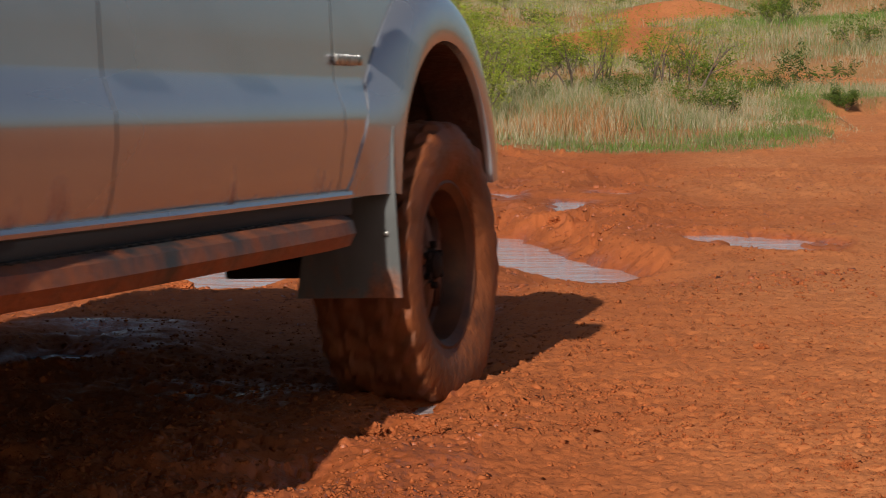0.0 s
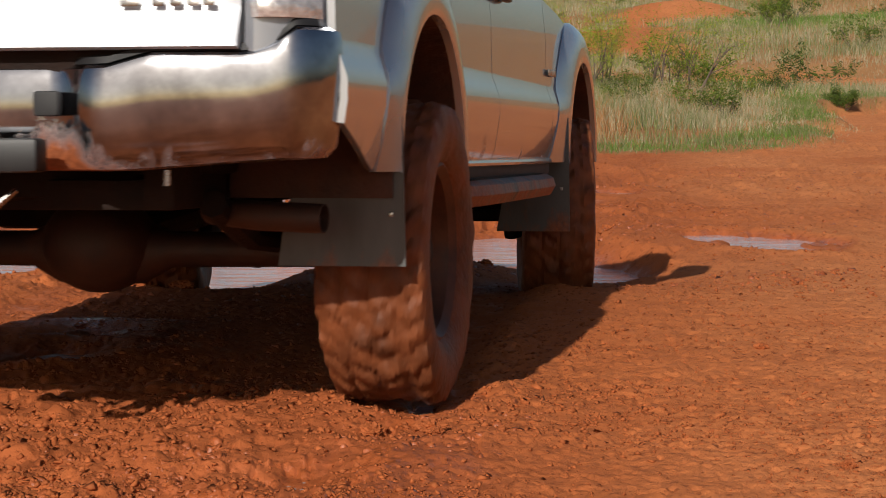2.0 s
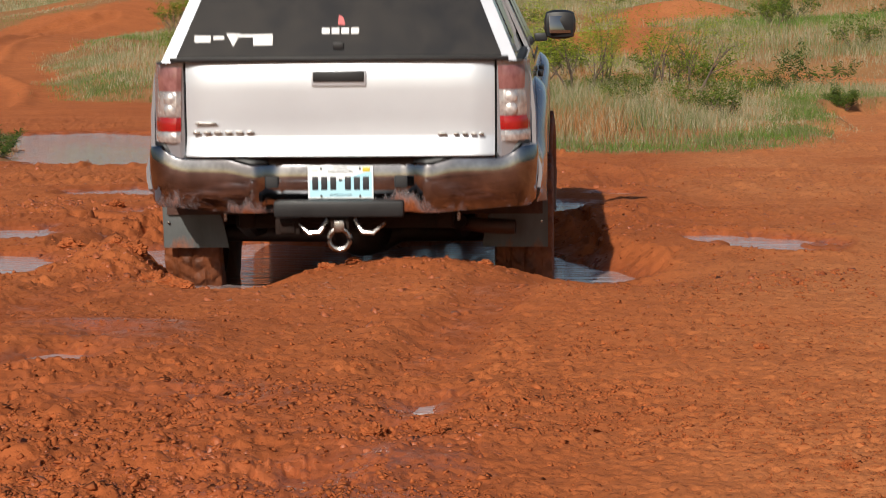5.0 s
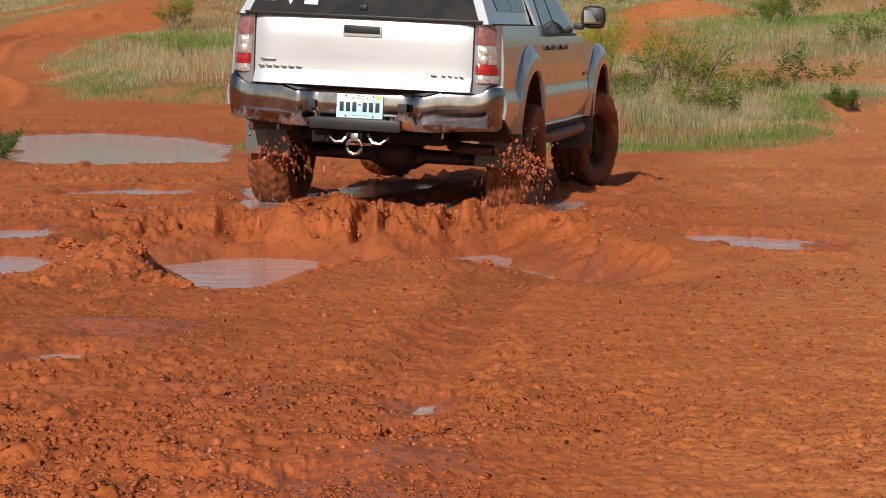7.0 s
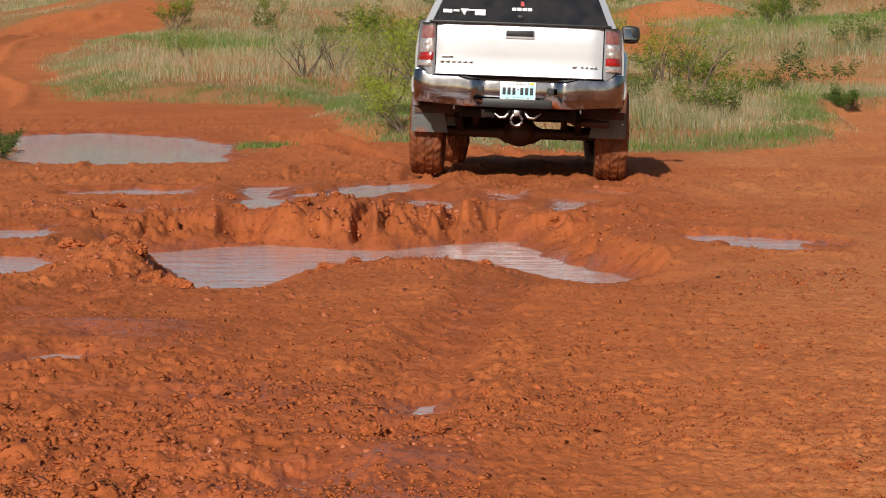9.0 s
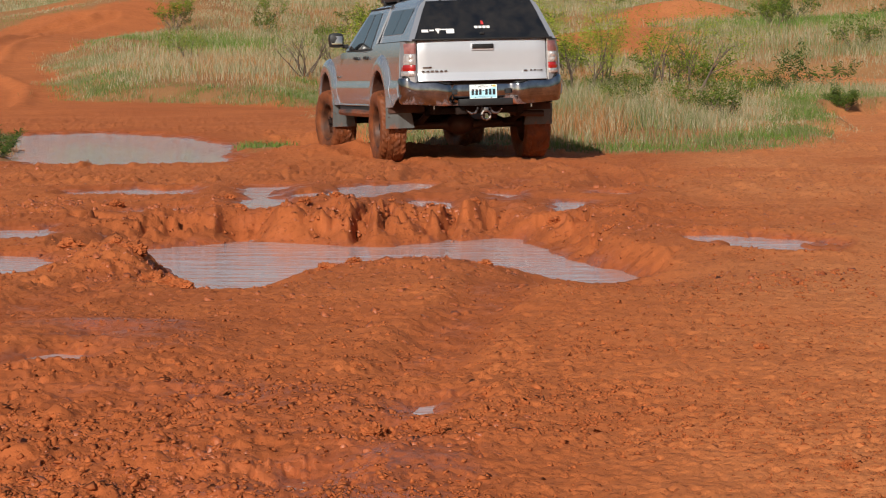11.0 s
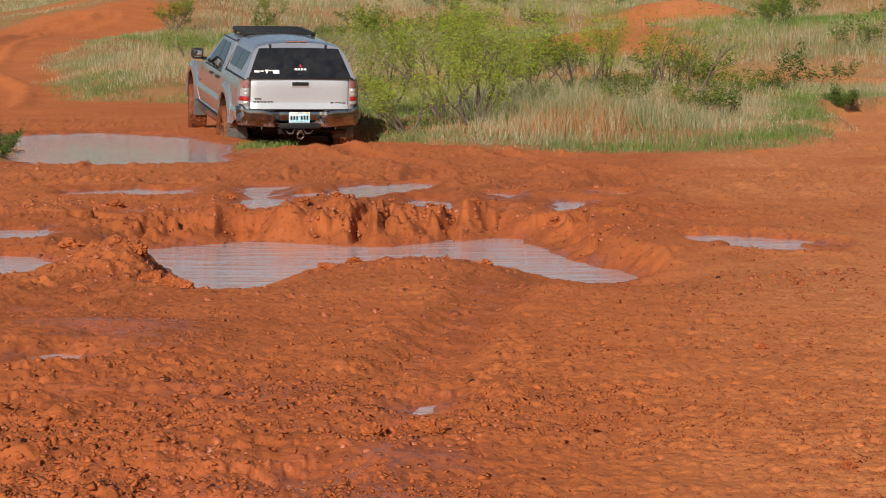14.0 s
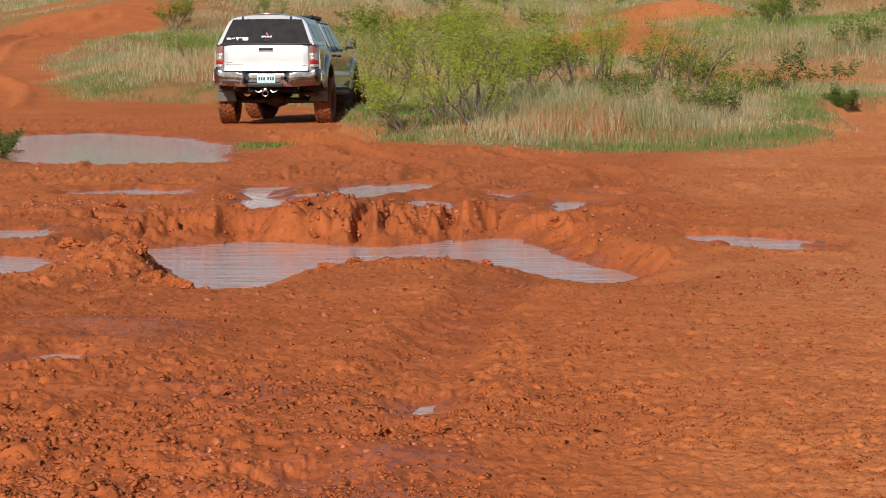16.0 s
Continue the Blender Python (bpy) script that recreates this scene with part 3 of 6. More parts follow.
def build_water():
    sheets = {}
    for name, level, depth, ring in PUDDLES:
        x0, x1 = min(p[0] for p in ring) - 0.15, max(p[0] for p in ring) + 0.15
        y0, y1 = min(p[1] for p in ring) - 0.15, max(p[1] for p in ring) + 0.15
        bm = bmesh.new()
        nx = ny = 28
        vs = grid(bm, [[(x0 + (x1 - x0) * i / nx, y0 + (y1 - y0) * j / ny, level) for j in range(ny + 1)] for i in range(nx + 1)])
        spots = np.array([v.co for r in vs for v in r])
        away = outline_distance(spots[:, 0], spots[:, 1], ring) > (0.08 if name == "east" else 0.16) + 0.012 * (y1 - y0)
        bmesh.ops.delete(bm, geom=[v for v, far in zip([v for r in vs for v in r], away) if far], context="VERTS")
        bmesh.ops.recalc_face_normals(bm, faces=bm.faces[:])
        if bm.faces[:][0].normal.z < 0:
            bmesh.ops.reverse_faces(bm, faces=bm.faces[:])
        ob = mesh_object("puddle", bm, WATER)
        wide = "broad shallow pond of" if name == "pond" else "deep hollow full of" if name == "main" else "shallow puddle of"
        tagged(ob, wide + " brown muddy water in red clay", "puddle", "puddles in the mud", "structure")
        sheets[name] = ob
    return sheets


build_ground()
sheets = build_water()


# ---- the truck: y runs forward from the rear axle, z up from the ground under the tyres ----
def side_x(y, z):
    """Half width of the lower body."""
    x = interp(z, [0.55, 0.62, 0.68, 0.79, 0.84, 0.915, 0.93, 1.1, 1.25, 1.34], [0.865, 0.895, 0.915, 0.932, 0.932, 0.906, 0.905, 0.902, 0.886, 0.862])
    if y > 3.5:
        x -= 0.55 * (y - 3.5) ** 2
    if y < -1.0:
        x -= 0.35 * (y + 1.0) ** 2
    return x


def arch_low(y, low):
    """Lower edge of a side panel, cut out round the wheels."""
    if y < -0.6:
        low = max(low, 0.62 + 0.28 * (-0.6 - y))
    for cy in (-0.06, 3.29):
        if abs(y - cy) < 0.46:
            return max(low, 0.58 + math.sqrt(0.46**2 - (y - cy) ** 2))
    return low


def side_panel(name, y0, y1, top, low, s, label=""):
    ys = sorted({*np.linspace(y0, y1, 16), *[c + 0.46 * math.cos(a) for c in (-0.06, 3.29) for a in np.linspace(0, math.pi, 25) if y0 < c + 0.46 * math.cos(a) < y1],
                 *[c + k for c in (-0.06, 3.29) for k in (-0.4605, 0.4605) if y0 < c + k < y1]})
    bm = bmesh.new()
    rows = []
    for y in ys:
        lo, hi = arch_low(y, low), top(y)
        marks = [0.55, 0.62, 0.65, 0.68, 0.74, 0.79, 0.815, 0.84, 0.875, 0.915, 0.93, 1.0, 1.1, 1.18, 1.25, 1.3, 1.34]
        zs = [min(max(z, lo), hi) for z in marks]
        zs[0], zs[-1] = lo, hi
        rows.append([(s * side_x(y, z), y, z) for z in zs])
    grid(bm, rows)
    bmesh.ops.remove_doubles(bm, verts=bm.verts[:], dist=0.0004)
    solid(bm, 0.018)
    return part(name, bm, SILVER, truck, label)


FLARE_REAR = ([-8, 0, 45, 90, 130, 160, 178], [0.54, 0.55, 0.6, 0.63, 0.62, 0.57, 0.52])
FLARE_FRONT = ([-8, 0, 45, 90, 135, 165, 178], [0.6, 0.61, 0.62, 0.62, 0.65, 0.71, 0.76])


def flare(cy, table, s):
    bm = bmesh.new()
    rows = []
    for deg in np.linspace(-6, 177, 46):
        a = radians(deg)
        r_out = interp(deg, *table)
        row = []
        for r, dx in ((0.452, -0.17), (0.45, -0.02), (0.456, 0.0)):
            row.append((s * (0.953 + dx), cy + r * math.cos(a), max(0.58 + r * math.sin(a), 0.62)))
        for u in (0.12, 0.3, 0.5, 0.7, 0.85, 0.95, 1.0):
            r = 0.456 + (r_out - 0.456) * u
            y, z = cy + r * math.cos(a), max(0.58 + r * math.sin(a), 0.625)
            base = side_x(y, z)
            back = np.clip((deg - 110) / 50, 0, 1)
            swell = (0.952 - base) * ((1 - u**4) * (1 - back) + (1 - u) ** 1.2 * back) + 0.004
            row.append((s * (base + swell), y, z))
        row.append((s * (side_x(row[-1][1], row[-1][2]) - 0.012), row[-1][1], row[-1][2]))
        rows.append(row)
    grid(bm, [row[1:] for row in rows])
    bmesh.ops.remove_doubles(bm, verts=bm.verts[:], dist=0.0005)
    bmesh.ops.recalc_face_normals(bm, faces=bm.faces[:])
    outer = part("fender_flare", bm, SILVER, truck)
    bm = bmesh.new()
    grid(bm, [row[:2] for row in rows])
    part("flare_lip", bm, LINER, outer, "mud-caked inner lip of the wheel arch")
    return outer


def cab_x(z):
    return interp(z, [1.25, 1.3, 1.74, 1.78], [0.882, 0.872, 0.672, 0.64])


def pillar_top(y):
    return min(1.745, 1.27 + (2.22 - y) * 0.72)


def pane(name, corners, inward, s, n=10, material=None, out=0.006):
    """A sheet on the cab's or cap's side: corners (y, z) counted round; inward gives the half width at a height."""
    bm = bmesh.new()
    (a, b, c, d) = corners
    rows = []
    for i in range(n + 1):
        u = i / n
        row = []
        for j in range(n + 1):
            v = j / n
            y = (a[0] * (1 - u) + b[0] * u) * (1 - v) + (d[0] * (1 - u) + c[0] * u) * v
            z = (a[1] * (1 - u) + b[1] * u) * (1 - v) + (d[1] * (1 - u) + c[1] * u) * v
            row.append((s * (inward(z) + out), y, z))
        rows.append(row)
    grid(bm, rows)
    solid(bm, 0.004)
    return part(name, bm, material or TINTED, truck)


def cap_x(z):
    return interp(z, [1.34, 1.36, 1.7, 1.76, 1.8], [0.815, 0.812, 0.676, 0.64, 0.6])


def cap_lean(y, z):
    """The rear of the bed cap leans forward."""
    k = np.clip((0.2 - y) / 1.35, 0, 1)
    return y + (z - 1.34) * 0.4 * k


def tread_tyre(parent):
    bm = bmesh.new()
    wall = [(-0.1, 0.225), (-0.125, 0.245), (-0.143, 0.29), (-0.148, 0.33), (-0.145, 0.36), (-0.138, 0.38)]
    tread = [(x, 0.398 - 0.012 * (x / 0.13) ** 4) for x in np.linspace(-0.131, 0.131, 23)]
    prof = wall + tread + [(-x, r) for x, r in wall[::-1]]
    rows = []
    for a in np.linspace(0, 2 * math.pi, 192, endpoint=False):
        row = []
        for x, r in prof:
            c, sn = math.cos(a), math.sin(a)
            mud = noise.noise((x * 22, c * r * 20, sn * r * 20))
            clump = max(0.0, noise.noise((x * 9 + 5, c * r * 8, sn * r * 8)) - 0.1)
            lug = 0.0
            if r > 0.375:
                row_k = int((x + 0.15) / 0.075)
                phase = (a / (2 * math.pi) * 32 + 0.5 * (row_k % 2) + 1.6 * abs(x) / 0.15) % 1.0
                across = ((x + 0.15) / 0.075) % 1.0
                lug = 0.009 if 0.24 < phase < 0.92 and 0.12 < across < 0.9 else -0.003
                if abs(x) > 0.128:
                    lug *= 0.8
            r2 = r + lug * (0.8 + 0.5 * mud) + 0.009 * mud + 0.022 * clump
            row.append((x * (1 + 0.02 * mud), r2 * c, r2 * sn))
        rows.append(row)
    grid(bm, rows, close_u=True)
    bmesh.ops.recalc_face_normals(bm, faces=bm.faces[:])
    return part("tyre", bm, TYRE, parent, "all-terrain tyre caked with red mud", smooth=True)


def wheel_at(x, y):
    s = 1 if x > 0 else -1
    bm = bmesh.new()
    lathe(bm, [(s * -0.1, 0.215), (s * -0.1, 0.235), (s * -0.085, 0.225), (s * 0.07, 0.215), (s * 0.1, 0.232), (s * 0.117, 0.24), (s * 0.12, 0.232), (s * 0.1, 0.212), (s * 0.03, 0.2), (s * 0.02, 0.19), (s * -0.05, 0.18)], 56)
    wheel = part("wheel", bm, RIM, truck, "mud-covered alloy wheel with six spokes")
    wheel.location = (x, y, 0.405)
    tread_tyre(wheel)
    bm = bmesh.new()
    for k in range(6):
        a = 2 * math.pi * k / 6
        m = Matrix.Rotation(a, 4, "X")
        rows = []
        for r, w, t in ((0.05, 0.035, 0.055), (0.1, 0.03, 0.05), (0.16, 0.034, 0.03), (0.205, 0.05, 0.02)):
            rows.append([m @ Vector((s * xx, yy, r)) for xx, yy in ((t, -w), (t + 0.012, -w * 0.6), (t + 0.012, w * 0.6), (t, w), (t - 0.035, w), (t - 0.035, -w))])
        grid(bm, rows, close_v=True, cap=True)
    bmesh.ops.recalc_face_normals(bm, faces=bm.faces[:])
    part("spokes", bm, RIM, wheel)
    bm = bmesh.new()
    lathe(bm, [(s * 0.0, 0.07), (s * 0.05, 0.068), (s * 0.062, 0.06), (s * 0.064, 0.042), (s * 0.085, 0.038), (s * 0.09, 0.03), (s * 0.09, 0.0)], 28)
    part("hub_cap", bm, UNDER, wheel, "dark muddy hub cap")
    bm = bmesh.new()
    lathe(bm, [(s * -0.03, 0.0), (s * -0.03, 0.16), (s * -0.045, 0.165), (s * -0.05, 0.0)], 36)
    part("brake_disc", bm, UNDER, wheel)
    for k in range(6):
        bm = bmesh.new()
        a = 2 * math.pi * (k + 0.5) / 6
        c = Vector((s * 0.06, 0.058 * math.cos(a), 0.058 * math.sin(a)))
        tube(bm, [c, c + Vector((s * 0.022, 0, 0))], 0.011, 6)
        part("lug_nut", bm, UNDER, wheel)
    return wheel


def slab(name, pts_rows, material, label="", thick=0.02, parent=None):
    bm = bmesh.new()
    grid(bm, pts_rows)
    solid(bm, thick)
    return part(name, bm, material, parent or truck, label)


def boxes(name, items, material, label="", bevel=0.004, parent=None):
    bm = bmesh.new()
    for c, size in items:
        box(bm, c, size, min(bevel, min(size) * 0.3))
    return part(name, bm, material, parent or truck, label)


def bumper_face(x):
    """Plan line of the rear bumper's face."""
    ax = abs(x)
    return -1.2 + 0.035 * (ax / 0.6) ** 2


def build_rear():
    # tailgate with its kicked lower lip
    rows = []
    for x in np.linspace(-0.716, 0.716, 25):
        e = max(0, abs(x) - 0.7) * 1.0
        crown = 0.014 * (x / 0.716) ** 2
        rows.append([(x, y + e + crown, z) for y, z in ((-1.09, 1.35), (-1.125, 1.35), (-1.142, 1.343), (-1.15, 1.325), (-1.153, 1.2), (-1.152, 1.08), (-1.148, 1.0), (-1.15, 0.985), (-1.186, 0.918), (-1.188, 0.905), (-1.18, 0.9), (-1.1, 0.9))])
    bm = bmesh.new()
    grid(bm, rows, cap=True)
    bmesh.ops.recalc_face_normals(bm, faces=bm.faces[:])
    gate = part("tailgate", bm, SUNLIT_SILVER, truck, "silver tailgate, nearly clean")
    bm = bmesh.new()
    box(bm, (0, -1.158, 1.262), (0.252, 0.02, 0.075), 0.008)
    part("handle_bezel", bm, SUNLIT_SILVER, gate, "silver handle surround")
    boxes("handle", [((0, -1.168, 1.27), (0.236, 0.02, 0.05))], BLACK, "black tailgate handle", 0.008, gate)
    boxes("badge", [((-0.62, -1.158, 1.055), (0.1, 0.006, 0.012))], BRIGHT, "small chrome badge", 0.002, gate)
    for k in range(6):
        boxes("badge", [((-0.665 + 0.05 * k, -1.158, 1.012), (0.034, 0.006, 0.016))], BRIGHT, "small chrome badge", 0.002, gate)
    for x, w in ((0.475, 0.05), (0.54, 0.03), (0.58, 0.03), (0.62, 0.03), (0.655, 0.03)):
        boxes("badge", [((x, -1.158, 1.0), (w * 0.85, 0.006, 0.014))], BRIGHT, "small chrome badge", 0.002, gate)
    boxes("gap_strip", [((0, -1.07, 1.12), (1.46, 0.04, 0.46))], SEAL, "", 0.004)
    for s in (-1, 1):
        # corner post of the bed
        plan = [(0.724, -1.085), (0.727, -1.122), (0.75, -1.132), (0.79, -1.122), (0.825, -1.095), (0.848, -1.05), (0.858, -1.0)]
        slab("bed_corner", [[(s * (x - 0.028 * max(0, (1.0 - z)) + (0.03 if z < 1.3 else 0.02) * max(0, (x - 0.8) / 0.06)), y, z) for z in (0.88, 0.95, 1.1, 1.25, 1.31, 1.335)] for x, y in plan], SILVER, "", 0.015)
        bands = ((1.205, 1.315, DARK_LENS, "upper_lens"), (1.085, 1.203, CLEAR_LENS, "reversing_lens"), (1.018, 1.083, RED_LENS, "brake_lens"), (0.968, 1.016, CLEAR_LENS, "lower_lens"))
        lamp = None
        for z0, z1, mt, nm in bands:
            line = [(0.732, -1.132), (0.752, -1.147), (0.78, -1.146), (0.815, -1.124), (0.842, -1.09), (0.868, -1.03)]
            ob = slab(nm, [[(s * (x + 0.012 * (1 - (z - 0.968) / 0.35)), y - 0.006 * math.sin(math.pi * (z - z0) / (z1 - z0)), z) for z in np.linspace(z0, z1, 6)] for x, y in line], mt, "", 0.012, lamp)
            if lamp is None:
                lamp = ob
                ob.name = "tail_lamp"
                tagged(ob, "red and clear tail lamp lens")
        for z in (1.17, 1.115):
            bm = bmesh.new()
            bmesh.ops.create_uvsphere(bm, u_segments=16, v_segments=10, radius=0.036, matrix=Matrix.Translation((s * 0.785, -1.138, z)) @ Matrix.Diagonal((1, 0.5, 1, 1)))
            part("bulb_lens", bm, CLEAR_LENS, lamp, "round clear bulb lens")
    # bumper: chrome, stepped down round the plate
    stations = [(x, bumper_face(x), 0.0, -1.0) for x in np.linspace(-0.8, 0.8, 65)]
    ends = [(0.8 + 0.114 * math.sin(a), -1.0 - 0.138 * math.cos(a), math.sin(a), -math.cos(a)) for a in np.linspace(0.2, math.pi / 2 + 0.05, 8)]
    stations = [(-x, y, -nx, ny) for x, y, nx, ny in ends[::-1]] + stations + ends
    rows, pad = [], []
    for x, y, nx, ny in stations:
        ax = abs(x)
        mid = np.clip((0.4 - ax) / 0.1, 0, 1)
        mid = mid * mid * (3 - 2 * mid)
        rise = 0.028 * np.clip((ax - 0.42) / 0.1, 0, 1) + 0.055 * np.clip((ax - 0.72) / 0.12, 0, 1) ** 2
        top, bot = 0.868 + rise, 0.632 + 0.025 * np.clip((ax - 0.45) / 0.35, 0, 1)
        inn = 0.062 * mid
        half = (top + bot) / 2

        def at(d, z):
            return (x - nx * (d + inn), y - ny * (d + inn), z)

        rows.append([at(0.09, top - 0.004), at(0.022, top), at(0.006, top - 0.01), at(0.0, top - 0.03), at(-0.003, half + 0.03), at(0.002, half - 0.03), at(0.012, bot + 0.03), at(0.035, bot + 0.004), at(0.1, bot)])
        if ax < 0.9:
            pad.append([at(0.02, top + 0.001), at(0.026, top + 0.016), at(0.1, top + 0.026), (x * 0.97, -0.98, top + 0.03)])
    bumper = slab("rear_bumper", rows, CHROME, "chrome bumper streaked with red mud", 0.006)
    slab("step_pad", pad, BLACK, "black rubber step pad", 0.006, bumper)
    boxes("step_bar", [((0, -1.235, 0.668), (0.6, 0.075, 0.075))], BLACK, "black plastic step bar", 0.014, bumper)
    for s in (-1, 1):
        boxes("chain_hole", [((s * 0.3 - 0.02, -1.15, 0.782), (0.06, 0.03, 0.056))], SEAL, "", 0.01, bumper)
        bm = bmesh.new()
        tube(bm, [(s * 0.545, -1.12, 0.635), (s * 0.545, -1.12, 0.6)], 0.008, 8)
        part("bolt", bm, BRIGHT, bumper, "bright steel bolt")
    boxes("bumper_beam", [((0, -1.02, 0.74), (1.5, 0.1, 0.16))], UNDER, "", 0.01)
    # number plate with a bar for each character
    bm = bmesh.new()
    box(bm, (0, -1.149, 0.78), (0.305, 0.006, 0.152), 0.0025)
    plate = part("number_plate", bm, PLATE, truck, "white and pale blue number plate")
    bm = bmesh.new()
    grid(bm, [[(x, -1.1527, 0.712), (x, -1.1527, 0.79 + 0.02 * math.sin(9 * x) + 0.16 * abs(x))] for x in np.linspace(-0.145, 0.145, 20)])
    part("plate_print", solid(bm, 0.0006), PLATE_BLUE, plate, "pale blue print")
    for k in range(6):
        x = (-0.118, -0.076, -0.034, 0.034, 0.076, 0.118)[k]
        boxes("character_bar", [((x, -1.1537, 0.775), (0.028, 0.0012, 0.062))], INK, "", 0.0004, plate)
    boxes("character_bar", [((0, -1.1537, 0.79), (0.016, 0.0012, 0.01))], INK, "", 0.0004, plate)
    boxes("month_sticker", [((-0.12, -1.1537, 0.84), (0.03, 0.0012, 0.018))], STICKER, "", 0.0004, plate)
    boxes("year_sticker", [((0.12, -1.1537, 0.84), (0.034, 0.0012, 0.02))], YELLOW, "yellow sticker", 0.0004, plate)
    for words, size, z in (("EXPLORE", 0.016, 0.842), ("OKLAHOMA", 0.021, 0.824), ("TRAVELOK.COM", 0.014, 0.716)):
        cu = bpy.data.curves.new("lettering", "FONT")
        cu.body, cu.size, cu.align_x = words, size, "CENTER"
        cu.extrude = 0.0004
        tmp = bpy.data.objects.new("lettering", cu)
        scene.collection.objects.link(tmp)
        bpy.context.view_layer.update()
        me = bpy.data.meshes.new_from_object(tmp.evaluated_get(bpy.context.evaluated_depsgraph_get()))
        bpy.data.objects.remove(tmp)
        me.transform(Matrix.Translation((0, -1.1535, z)) @ Matrix.Rotation(math.pi / 2, 4, "X"))
        me.materials.clear()
        me.materials.append(INK)
        ob = new("lettering", me)
        ob.parent = plate
    for x in (-0.09, 0.09):
        for z in (0.844, 0.716):
            bm = bmesh.new()
            tube(bm, [(x, -1.152, z), (x, -1.157, z)], 0.006, 8)
            part("screw", bm, INK, plate)
    # hitch, shackle, socket
    hitch = boxes("tow_hitch", [((0, -1.1, 0.585), (0.085, 0.25, 0.075)), ((0, -0.9, 0.575), (1.0, 0.07, 0.07))], UNDER, "muddy tow hitch receiver", 0.006)
    boxes("ball_mount", [((0, -1.235, 0.585), (0.05, 0.05, 0.05))], BRIGHT, "bright steel shackle block", 0.006, hitch)
    bm = bmesh.new()
    tube(bm, [(0.0 + 0.048 * math.sin(a), -1.245, 0.527 - 0.048 * math.cos(a)) for a in np.linspace(-2.7, 2.7, 22)], 0.013, 10)
    part("shackle", bm, BRIGHT, hitch, "steel bow shackle")
    for s in (-1, 1):
        bm = bmesh.new()
        tube(bm, [(s * 0.06, -1.15, 0.605), (s * 0.1, -1.17, 0.55), (s * 0.15, -1.17, 0.545), (s * 0.205, -1.15, 0.59)], [0.014, 0.013, 0.012, 0.006], 8)
        part("chain_hook", bm, BRIGHT, hitch, "steel safety chain loop")
    boxes("trailer_socket", [((-0.25, -1.13, 0.575), (0.115, 0.06, 0.075)), ((-0.25, -1.165, 0.573), (0.07, 0.02, 0.055))], UNDER, "grey trailer socket", 0.008)


